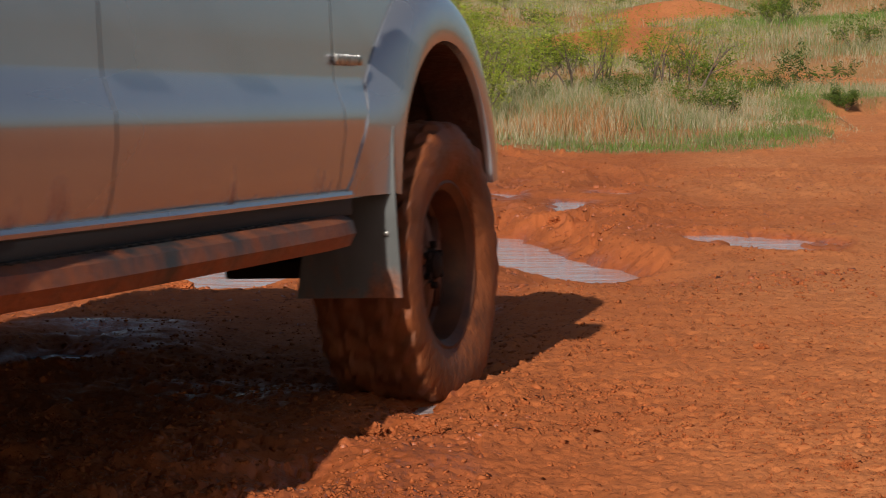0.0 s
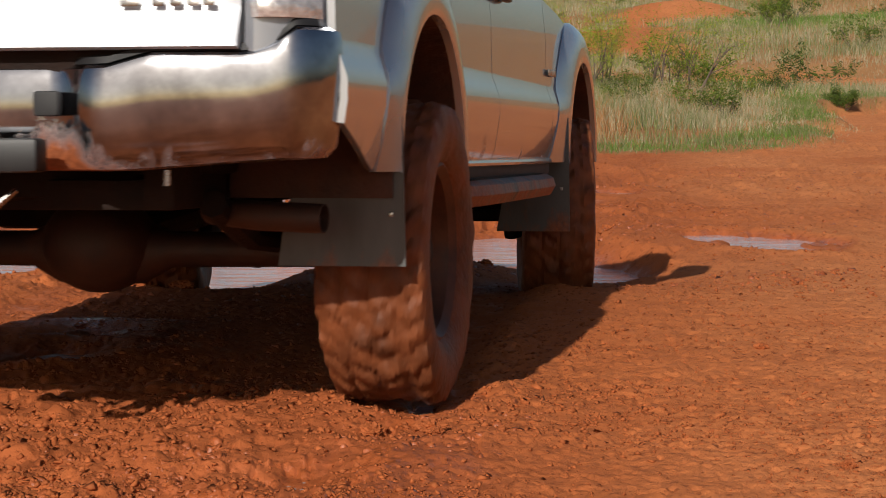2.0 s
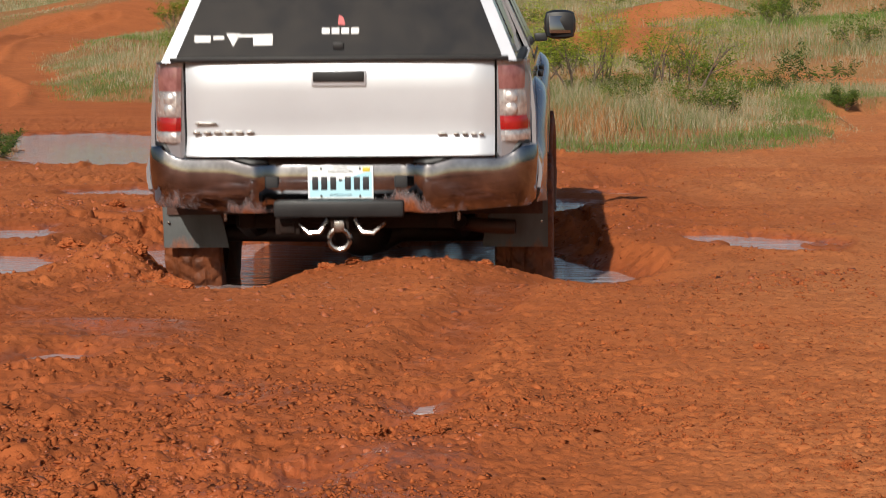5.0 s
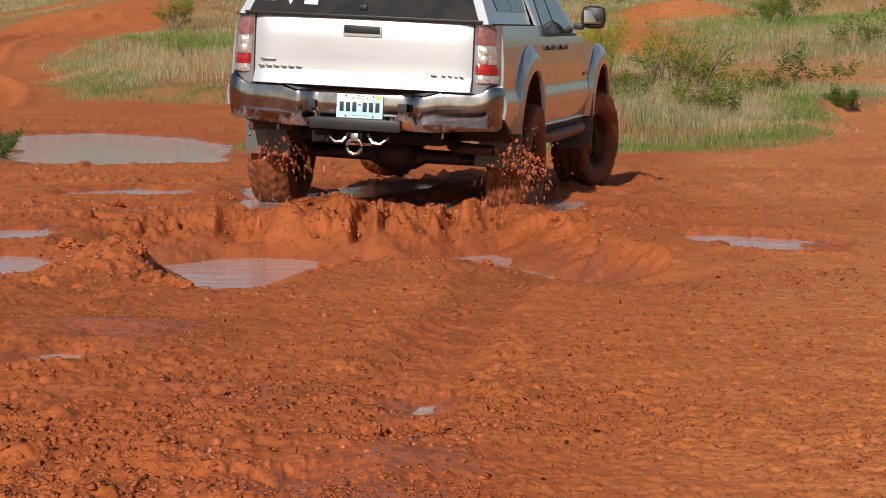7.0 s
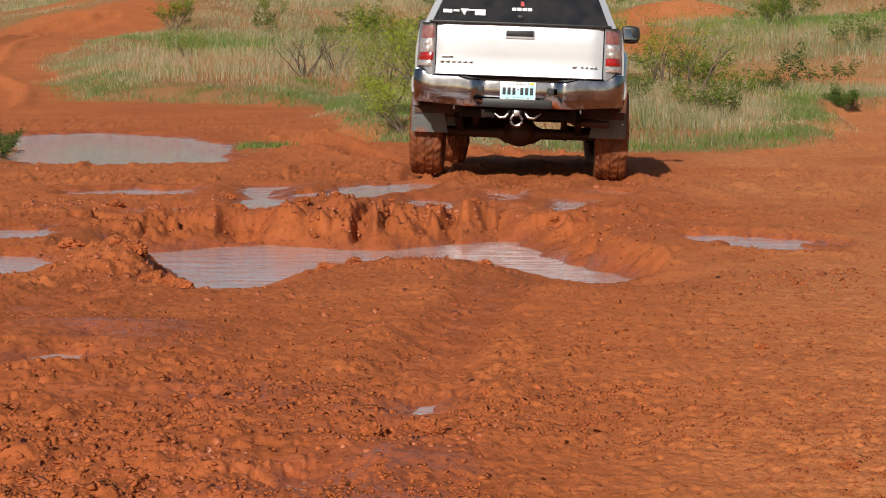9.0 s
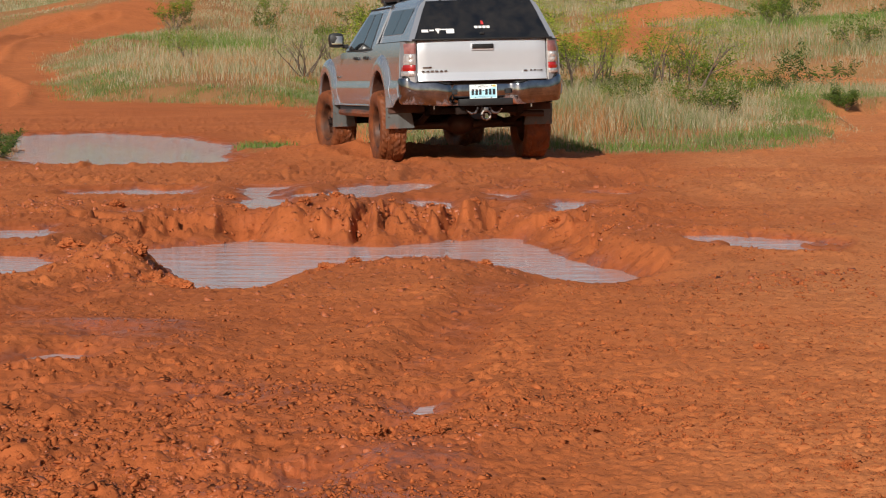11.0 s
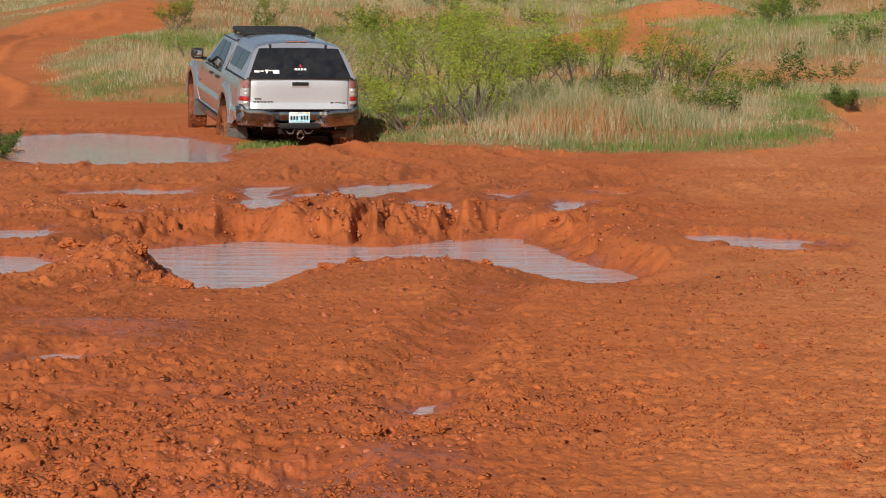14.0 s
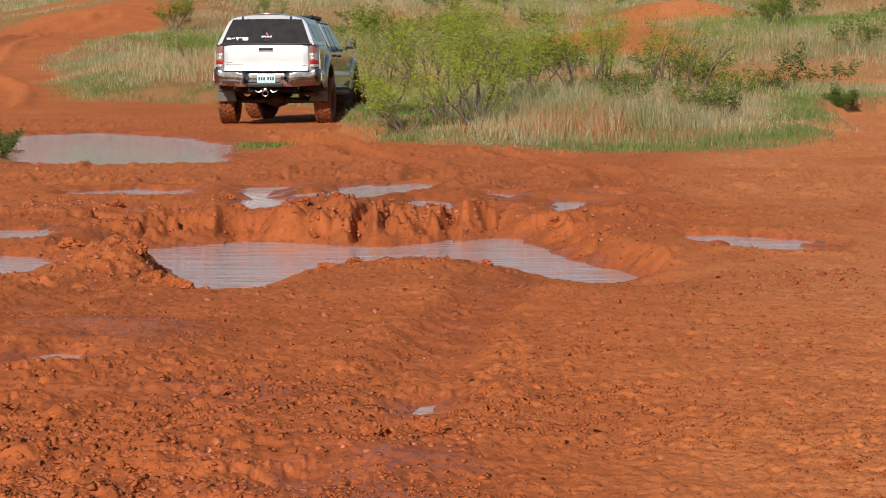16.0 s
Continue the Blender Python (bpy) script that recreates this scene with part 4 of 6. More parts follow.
def build_cap():
    """The bed cap with its tinted windows."""
    prof = [(0.82, 1.338), (0.812, 1.36), (0.676, 1.7), (0.645, 1.755), (0.59, 1.805), (0.45, 1.842), (0.25, 1.862), (0.0, 1.87)]
    line = [(-x, z) for x, z in prof] + [(x, z) for x, z in prof[-2::-1]]
    rows = []
    for y in np.linspace(-1.165, 0.42, 20):
        dip = 0.022 * max(0, (-0.9 - y) / 0.26) ** 2
        rows.append([(x, cap_lean(y, z), z - dip * (z - 1.338) / 0.5) for x, z in line])
    bm = bmesh.new()
    grid(bm, rows, cap=True)
    bmesh.ops.recalc_face_normals(bm, faces=bm.faces[:])
    shell = part("bed_cap", bm, SILVER_TOP, truck, "silver fibreglass bed cap")

    def back(x, z, out):
        return (x, cap_lean(-1.165, z) - out, z)

    bm = bmesh.new()
    grid(bm, [[back(u * interp(z, [1.36, 1.775], [0.752, 0.585]), z - 0.012 * u * u * (z > 1.7), 0.008) for z in np.linspace(1.362, 1.778, 10)] for u in np.linspace(-1, 1, 21)])
    door = part("rear_window", solid(bm, 0.006), TINTED, shell, "dark tinted lifting rear window")
    boxes("window_seal", [((0, -1.168, 1.352), (1.56, 0.022, 0.018))], BLACK, "", 0.004, shell)
    for x in (-0.42, 0.4):
        boxes("hinge", [((x, -0.975, 1.795), (0.035, 0.03, 0.06))], BLACK, "black window hinge", 0.006, shell)
    boxes("high_brake_lamp", [((-0.02, -0.93, 1.862), (0.3, 0.05, 0.02))], DARK_LENS, "dark red high brake lamp", 0.006, shell)
    boxes("latch", [((0, cap_lean(-1.165, 1.41) - 0.014, 1.41), (0.05, 0.02, 0.03))], BLACK, "", 0.005, door)
    stickers = [(-0.63, 1.445, 0.075, 0.03), (-0.555, 1.45, 0.05, 0.016), (-0.43, 1.458, 0.1, 0.012), (-0.35, 1.44, 0.09, 0.05), (-0.06, 1.478, 0.036, 0.026), (-0.015, 1.478, 0.036, 0.026), (0.03, 1.478, 0.036, 0.026), (0.075, 1.478, 0.036, 0.026)]
    for x, z, w, h in stickers:
        bm = bmesh.new()
        grid(bm, [[back(x - w / 2, z - h / 2, 0.012), back(x - w / 2, z + h / 2, 0.012)], [back(x + w / 2, z - h / 2, 0.012), back(x + w / 2, z + h / 2, 0.012)]])
        part("sticker", solid(bm, 0.001), STICKER, door, "white sticker")
    bm = bmesh.new()
    bm.faces.new([bm.verts.new(back(*p, 0.012)) for p in ((-0.52, 1.468), (-0.455, 1.468), (-0.487, 1.41))])
    part("sticker", solid(bm, 0.001), STICKER, door, "white triangular sticker")
    bm = bmesh.new()
    bm.faces.new([bm.verts.new(back(*p, 0.012)) for p in ((-0.005, 1.505), (0.03, 1.505), (0.02, 1.54), (0.0, 1.55))])
    part("sticker", solid(bm, 0.001), STICKER_RED, door, "red sticker")
    for s in (-1, 1):
        pane("cap_window", [(-0.72, 1.425), (-0.2, 1.425), (-0.33, 1.7), (-0.87, 1.7)], cap_x, s, out=0.004)
        pane("cap_window", [(-0.18, 1.425), (0.33, 1.425), (0.3, 1.7), (-0.31, 1.7)], cap_x, s, out=0.004)
    for s in (-1, 1):
        boxes("cap_rail_seal", [((s * 0.825, -0.37, 1.337), (0.04, 1.56, 0.014))], SEAL, "", 0.003, shell)


def build_cab():
    for s in (-1, 1):
        ys = np.linspace(0.44, 2.2, 26)
        slab("cab_side", [[(s * cab_x(z), y, z) for z in np.linspace(1.262, max(pillar_top(y), 1.275), 9)] for y in ys], SILVER_TOP, "", 0.02)
        pane("rear_door_window", [(0.62, 1.29), (1.13, 1.29), (1.13, 1.7), (0.78, 1.7)], cap_side, s)
        pane("front_door_window", [(1.2, 1.29), (2.0, 1.29), (1.52, 1.7), (1.2, 1.7)], cap_side, s)
        pane("belt_seal", [(0.6, 1.268), (2.08, 1.268), (2.06, 1.288), (0.6, 1.288)], cap_side, s, 4, BLACK, 0.008)
        boxes("drip_rail", [((s * 0.668, 1.0, 1.752), (0.02, 1.1, 0.014))], SEAL, "", 0.004)
        # mirror
        bm = bmesh.new()
        box(bm, (s * 1.02, 2.06, 1.415), (0.19, 0.13, 0.175), 0.058)
        mirror = part("door_mirror", bm, BLACK, truck, "black door mirror")
        bm = bmesh.new()
        box(bm, (s * 1.02, 1.995, 1.415), (0.13, 0.006, 0.105), 0.0025, Matrix.Rotation(s * 0.22, 4, "Z") @ Matrix.Rotation(-0.12, 4, "X"))
        part("mirror_glass", bm, MIRROR, mirror, "mirror glass")
        boxes("mirror_arm", [((s * 0.905, 2.08, 1.34), (0.08, 0.06, 0.05))], BLACK, "", 0.012, mirror)
        for y in (0.78, 1.38):
            boxes("door_handle", [((s * 0.912, y, 1.185), (0.03, 0.17, 0.035))], BLACK, "black door handle", 0.01)
    rows = []
    for y in np.linspace(0.44, 1.62, 12):
        lift = -0.035 * max(0, (y - 1.2) / 0.42) ** 2
        rows.append([(x, y, z + lift) for x, z in ((-0.672, 1.74), (-0.645, 1.775), (-0.58, 1.795), (-0.3, 1.812), (0, 1.817), (0.3, 1.812), (0.58, 1.795), (0.645, 1.775), (0.672, 1.74))])
    slab("cab_roof", rows, SILVER_TOP, "", 0.02)
    slab("windscreen", [[(x * k, y + 0.06 * (1 - (x / 0.8) ** 2), z) for x in np.linspace(-0.84, 0.84, 13)] for y, z, k in ((1.56, 1.765, 0.74), (1.9, 1.52, 0.88), (2.22, 1.27, 1.0))], TINTED, "dark windscreen", 0.006)
    slab("cab_back", [[(x, 0.445, z) for z in (1.26, 1.5, 1.78)] for x in (-0.66, 0, 0.66)], SEAL, "", 0.01)
    # roof rack
    rack = boxes("roof_rack", [((0, 0.46, 1.868), (1.06, 0.04, 0.04))], BLACK, "black steel roof rack", 0.01)
    for s in (-1, 1):
        boxes("side_rail", [((s * 0.52, 1.02, 1.862), (0.05, 1.15, 0.05))], BLACK, "", 0.01, rack)
    for y in np.linspace(0.5, 1.55, 7):
        boxes("cross_bar", [((0, y, 1.868), (1.02, 0.05, 0.022))], BLACK, "", 0.006, rack)
    for s in (-1, 1):
        for y in (0.6, 1.4):
            boxes("rack_foot", [((s * 0.53, y, 1.825), (0.05, 0.08, 0.06))], BLACK, "", 0.01, rack)
    boxes("wind_fairing", [((0, 1.6, 1.85), (1.0, 0.03, 0.08))], BLACK, "", 0.01, rack)
    # bonnet and nose
    rows = []
    for y in np.linspace(2.12, 3.86, 14):
        zt = interp(y, [2.1, 2.6, 3.4, 3.75, 3.86], [1.262, 1.235, 1.16, 1.09, 1.02])
        w = side_x(y, 1.1) - 0.05
        rows.append([(w * u, y + 0.12 * (1 - u * u) * (y > 3.6), zt + 0.05 * (1 - u * u)) for u in np.linspace(-1, 1, 13)])
    slab("bonnet", rows, SILVER_TOP, "silver bonnet", 0.02)
    rows = []
    for u in np.linspace(-1, 1, 25):
        y = 4.02 - 0.3 * abs(u) ** 3.2
        rows.append([(0.86 * u, y + dy, z) for dy, z in ((-0.06, 1.04), (0.0, 0.98), (0.0, 0.82), (0.05, 0.78), (0.06, 0.6), (0.0, 0.5))])
    slab("front_bumper", rows, SILVER, "silver front bumper with mud", 0.02)
    boxes("grille", [((0, 4.02, 0.91), (0.8, 0.03, 0.15))], BLACK, "black grille", 0.02)
    for s in (-1, 1):
        bm = bmesh.new()
        box(bm, (s * 0.63, 3.9, 0.92), (0.3, 0.16, 0.15), 0.03)
        part("headlamp", bm, CLEAR_LENS, truck, "clear headlamp")


def cap_side(z):
    return cab_x(z)


def build_under():
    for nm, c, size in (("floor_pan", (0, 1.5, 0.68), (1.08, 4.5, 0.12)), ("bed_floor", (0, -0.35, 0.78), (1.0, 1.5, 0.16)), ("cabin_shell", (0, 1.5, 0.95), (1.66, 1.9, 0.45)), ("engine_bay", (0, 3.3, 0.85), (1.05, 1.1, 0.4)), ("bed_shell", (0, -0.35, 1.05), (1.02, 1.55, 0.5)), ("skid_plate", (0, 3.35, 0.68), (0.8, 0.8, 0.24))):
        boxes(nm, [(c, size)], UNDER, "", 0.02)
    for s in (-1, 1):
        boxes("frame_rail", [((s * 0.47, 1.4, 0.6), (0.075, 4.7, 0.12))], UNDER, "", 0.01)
        bm = bmesh.new()
        tube(bm, [(s * 0.53, -0.72, 0.55), (s * 0.53, -0.4, 0.46), (s * 0.53, 0, 0.43), (s * 0.53, 0.4, 0.46), (s * 0.53, 0.72, 0.54)], 0.035, 8)
        part("leaf_spring", bm, UNDER, truck)
        bm = bmesh.new()
        tube(bm, [(s * 0.42, 0.1, 0.37), (s * 0.38, -0.22, 0.72)], [0.03, 0.03], 10)
        part("shock_absorber", bm, PIPE, truck)
        bm = bmesh.new()
        tube(bm, [(s * 0.35, 3.25, 0.45), (s * 0.72, 3.25, 0.4)], 0.04, 10)
        box(bm, (s * 0.5, 3.22, 0.4), (0.4, 0.1, 0.05), 0.01)
        box(bm, (s * 0.66, 3.25, 0.45), (0.06, 0.16, 0.3), 0.02)
        part("suspension_arm", bm, UNDER, truck)
        # liners round the wheels
        for cy in (-0.06, 3.29):
            bm = bmesh.new()
            grid(bm, [[(s * x, cy + 0.47 * math.cos(a), max(0.58 + 0.47 * math.sin(a), 0.56)) for x in (0.52, 0.7, 0.8, 0.9, 0.93)] for a in np.linspace(-0.05, math.pi + 0.05, 26)])
            grid(bm, [[(s * 0.525, cy + r * math.cos(a), 0.58 + r * math.sin(a)) for r in (0.05, 0.3, 0.47)] for a in np.linspace(0, math.pi, 20)])
            part("wheel_liner", solid(bm, 0.008), LINER, truck, "mud-splashed wheel liner")
        # running board
        bm = bmesh.new()
        ys = (0.36, 0.5, 0.75, 1.0, 1.8, 2.3, 2.5, 2.58)
        xs = (0.86, 0.9, 0.945, 0.955, 0.955, 0.95, 0.93, 0.9)
        rows = []
        for y, x in zip(ys, xs):
            rows.append([(s * (x + dx), y, 0.548 + dz) for dx, dz in ((-0.16, 0.03), (-0.03, 0.036), (0.0, 0.02), (0.008, -0.01), (-0.01, -0.042), (-0.06, -0.05), (-0.16, -0.03))])
        grid(bm, rows, close_v=True, cap=True)
        bmesh.ops.recalc_face_normals(bm, faces=bm.faces[:])
        step = part("running_board", bm, STEP, truck, "black running board caked with mud")
        boxes("step_tread", [((s * 0.87, y, 0.586), (0.1, 0.018, 0.006)) for y in np.arange(0.7, 2.3, 0.05)], SEAL, "", 0.001, step)
        boxes("rocker", [((s * 0.87, 1.47, 0.605), (0.06, 2.25, 0.055))], SEAL, "", 0.012)
        bm = bmesh.new()
        tube(bm, [(s * 0.898, 0.45, 0.636), (s * 0.908, 1.5, 0.634), (s * 0.905, 2.55, 0.632)], 0.012, 8)
        part("sill_trim", bm, SILVER_TOP, truck)
        # mud flaps
        for y0, low, rows_x in ((-0.5, 0.39, ((0.63, 0.39), (0.66, 0.56), (0.93, 0.8))), (2.79, 0.35, ((0.66, 0.35), (0.7, 0.54), (0.93, 0.8)))):
            bm = bmesh.new()
            rows = []
            for z in np.linspace(low, 0.8, 10):
                x_in = interp(z, [p[1] for p in rows_x], [p[0] for p in rows_x])
                x_out = interp(z, [low, 0.62, 0.8], [0.955, 0.955, 0.95])
                rows.append([(s * x, y0 + 0.03 * math.sin(7 * z) + 0.06 * (z - low), z) for x in np.linspace(x_in, x_out, 7)])
            grid(bm, rows)
            flap = part("mud_flap", solid(bm, 0.008), FLAP, truck, "grey rubber mud flap smeared with red mud")
            for z in (0.52, 0.66, 0.72):
                boxes("rivet", [((s * 0.925, y0 - 0.004 + 0.03 * math.sin(7 * z) + 0.06 * (z - low) - 0.008, z), (0.012, 0.008, 0.012))], BRIGHT, "bright rivet", 0.003, flap)
    bm = bmesh.new()
    tube(bm, [(-0.72, 0, 0.405), (-0.2, 0, 0.405), (-0.12, 0, 0.4), (0.12, 0, 0.4), (0.2, 0, 0.405), (0.72, 0, 0.405)], [0.045, 0.05, 0.09, 0.09, 0.05, 0.045], 16)
    axle = part("rear_axle", bm, PIPE, truck, "muddy rear axle")
    bm = bmesh.new()
    bmesh.ops.create_uvsphere(bm, u_segments=24, v_segments=14, radius=0.155, matrix=Matrix.Translation((0.0, -0.02, 0.42)) @ Matrix.Diagonal((1.05, 0.95, 0.88, 1)))
    part("differential", bm, PIPE, axle, "rounded differential housing, muddy")
    bm = bmesh.new()
    tube(bm, [(0.28, 0.8, 0.55), (0.35, 0.25, 0.62), (0.4, -0.3, 0.6), (0.5, -0.6, 0.53), (0.64, -0.68, 0.52), (0.8, -0.7, 0.515)], [0.032, 0.034, 0.034, 0.036, 0.036, 0.036], 14, cap=False)
    solid(bm, 0.003)
    part("exhaust_pipe", bm, PIPE, truck, "muddy exhaust tailpipe")
    bm = bmesh.new()
    tube(bm, [(0, 0.1, 0.42), (0.0, 1.4, 0.5)], 0.04, 10)
    part("drive_shaft", bm, UNDER, truck)
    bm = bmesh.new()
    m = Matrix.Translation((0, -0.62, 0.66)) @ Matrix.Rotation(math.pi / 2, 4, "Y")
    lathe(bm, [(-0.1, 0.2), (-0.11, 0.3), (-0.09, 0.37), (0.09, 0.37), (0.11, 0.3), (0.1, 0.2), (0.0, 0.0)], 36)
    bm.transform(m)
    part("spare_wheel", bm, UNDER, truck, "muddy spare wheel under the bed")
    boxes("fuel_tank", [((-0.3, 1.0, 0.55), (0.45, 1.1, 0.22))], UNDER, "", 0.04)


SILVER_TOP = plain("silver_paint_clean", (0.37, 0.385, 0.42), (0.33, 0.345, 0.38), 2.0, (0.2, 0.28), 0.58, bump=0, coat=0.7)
STEP = plain("muddy_step_plastic", (0.035, 0.034, 0.033), (0.018, 0.018, 0.018), 9.0, (0.4, 0.6), bump=0.2, mud=(0.6, 0.12), mud_soft=3.0)
MIRROR = plain("tinted_mirror", (0.3, 0.32, 0.34), (0.25, 0.26, 0.28), 3.0, (0.02, 0.03), 1.0, bump=0)
truck = tagged(new("truck"), "silver pickup truck with bed cap, splashed with red mud", "truck")
for s in (-1, 1):
    side_panel("bed_side", -1.02, 0.44, lambda y: 1.335, 0.62, s, "silver bed side with dried mud")
    side_panel("rear_door", 0.447, 1.155, lambda y: 1.265, 0.64, s, "silver rear door splashed with mud")
    side_panel("front_door", 1.162, 2.46, lambda y: 1.265 if y < 2.2 else 1.265 - 0.03 * (y - 2.2), 0.64, s, "silver front door splashed with mud")
    side_panel("front_fender", 2.467, 3.86, lambda y: interp(y, [2.46, 2.9, 3.4, 3.75, 3.86], [1.25, 1.215, 1.15, 1.08, 1.0]), 0.62, s, "silver front fender with mud")
    flare(-0.06, FLARE_REAR, s)
    flare(3.29, FLARE_FRONT, s)
    boxes("door_badge", [((s * 0.914, 2.47 + 0.035 * k, 0.97), (0.006, 0.026, 0.026)) for k in range(6)], BRIGHT, "small chrome badge", 0.002)
build_rear()
build_cap()
build_cab()
build_under()
wheels = [wheel_at(x, y) for x in (-0.835, 0.835) for y in (0.0, 3.25)]


# ---- plants ----
def tone_material(name, stops, rough=0.7, through_light=0.25):
    m, t, bsdf = nodes_of(name)
    tone = t.nodes.new("ShaderNodeAttribute")
    tone.attribute_name = "tone"
    isle = t.nodes.new("ShaderNodeNewGeometry")
    mixed_tone = math_node(t, "ADD", tone.outputs["Fac"], math_node(t, "MULTIPLY_ADD", isle.outputs["Random Per Island"], 0.24, -0.12))
    t.links.new(ramp(t, mixed_tone, stops).outputs[0], bsdf.inputs["Base Color"])
    bsdf.inputs["Roughness"].default_value = rough
    bsdf.inputs["Subsurface Weight"].default_value = 0.0
    bsdf.inputs["Specular IOR Level"].default_value = 0.12
    return m


GRASS = tone_material("grass_blades", [(0.0, (0.08, 0.16, 0.018)), (0.28, (0.09, 0.12, 0.03)), (0.5, (0.15, 0.15, 0.07)), (0.68, (0.225, 0.2, 0.115)), (0.8, (0.34, 0.305, 0.2)), (0.93, (0.29, 0.14, 0.055)), (1.0, (0.25, 0.11, 0.04))])
LEAF = tone_material("feathery_leaves", [(0.0, (0.035, 0.06, 0.012)), (0.4, (0.1, 0.135, 0.015)), (0.8, (0.2, 0.24, 0.023)), (1.0, (0.28, 0.32, 0.04))], 0.6)
BARK = plain("grey_brown_bark", (0.14, 0.1, 0.075), (0.06, 0.042, 0.03), 14.0, (0.8, 0.95), bump=0.6, grain=50, depth=0.01)


def sheet_mesh(name, co, quads, tris, tone, material):
    """A mesh from arrays of points, four- and three-sided faces, with a tone for each point."""
    me = bpy.data.meshes.new(name)
    me.vertices.add(len(co))
    me.vertices.foreach_set("co", np.asarray(co, np.float32).ravel())
    loops = np.concatenate([quads.ravel(), tris.ravel()]).astype(np.int32)
    starts = np.concatenate([np.arange(len(quads)) * 4, len(quads) * 4 + np.arange(len(tris)) * 3]).astype(np.int32)
    me.loops.add(len(loops))
    me.loops.foreach_set("vertex_index", loops)
    me.polygons.add(len(starts))
    me.polygons.foreach_set("loop_start", starts)
    me.update()
    me.attributes.new("tone", "FLOAT", "POINT").data.foreach_set("value", np.asarray(tone, np.float32))
    me.materials.append(material)
    return me


def blades(name, bx, by, height, lean, width, tone, label, seed):
    """Bent tapering blades, five points each."""
    rng = np.random.default_rng(seed)
    n = len(bx)
    bz = land(bx, by, False)[0] - 0.02
    a = rng.uniform(0, 2 * np.pi, n)
    dx, dy = np.cos(a) * lean, np.sin(a) * lean
    face = rng.uniform(-0.9, 0.9, n)
    wx, wy = np.cos(face) * width / 2, np.sin(face) * width / 2
    base = np.stack([bx, by, bz], 1)
    mid = base + np.stack([dx * 0.35, dy * 0.35, height * 0.6], 1)
    tip = base + np.stack([dx, dy, height * (1 - 0.25 * np.clip(lean / height, 0, 1))], 1)
    w = np.stack([wx, wy, np.zeros(n)], 1)
    co = np.stack([base - w, base + w, mid + w * 0.75, mid - w * 0.75, tip], 1).reshape(-1, 3)
    k = np.arange(n)[:, None] * 5
    me = sheet_mesh(name, co, k + np.array([0, 1, 2, 3]), k + np.array([3, 2, 4]), np.repeat(tone, 5), GRASS)
    return tagged(new(name, me), label, "grass", kind="stuff")


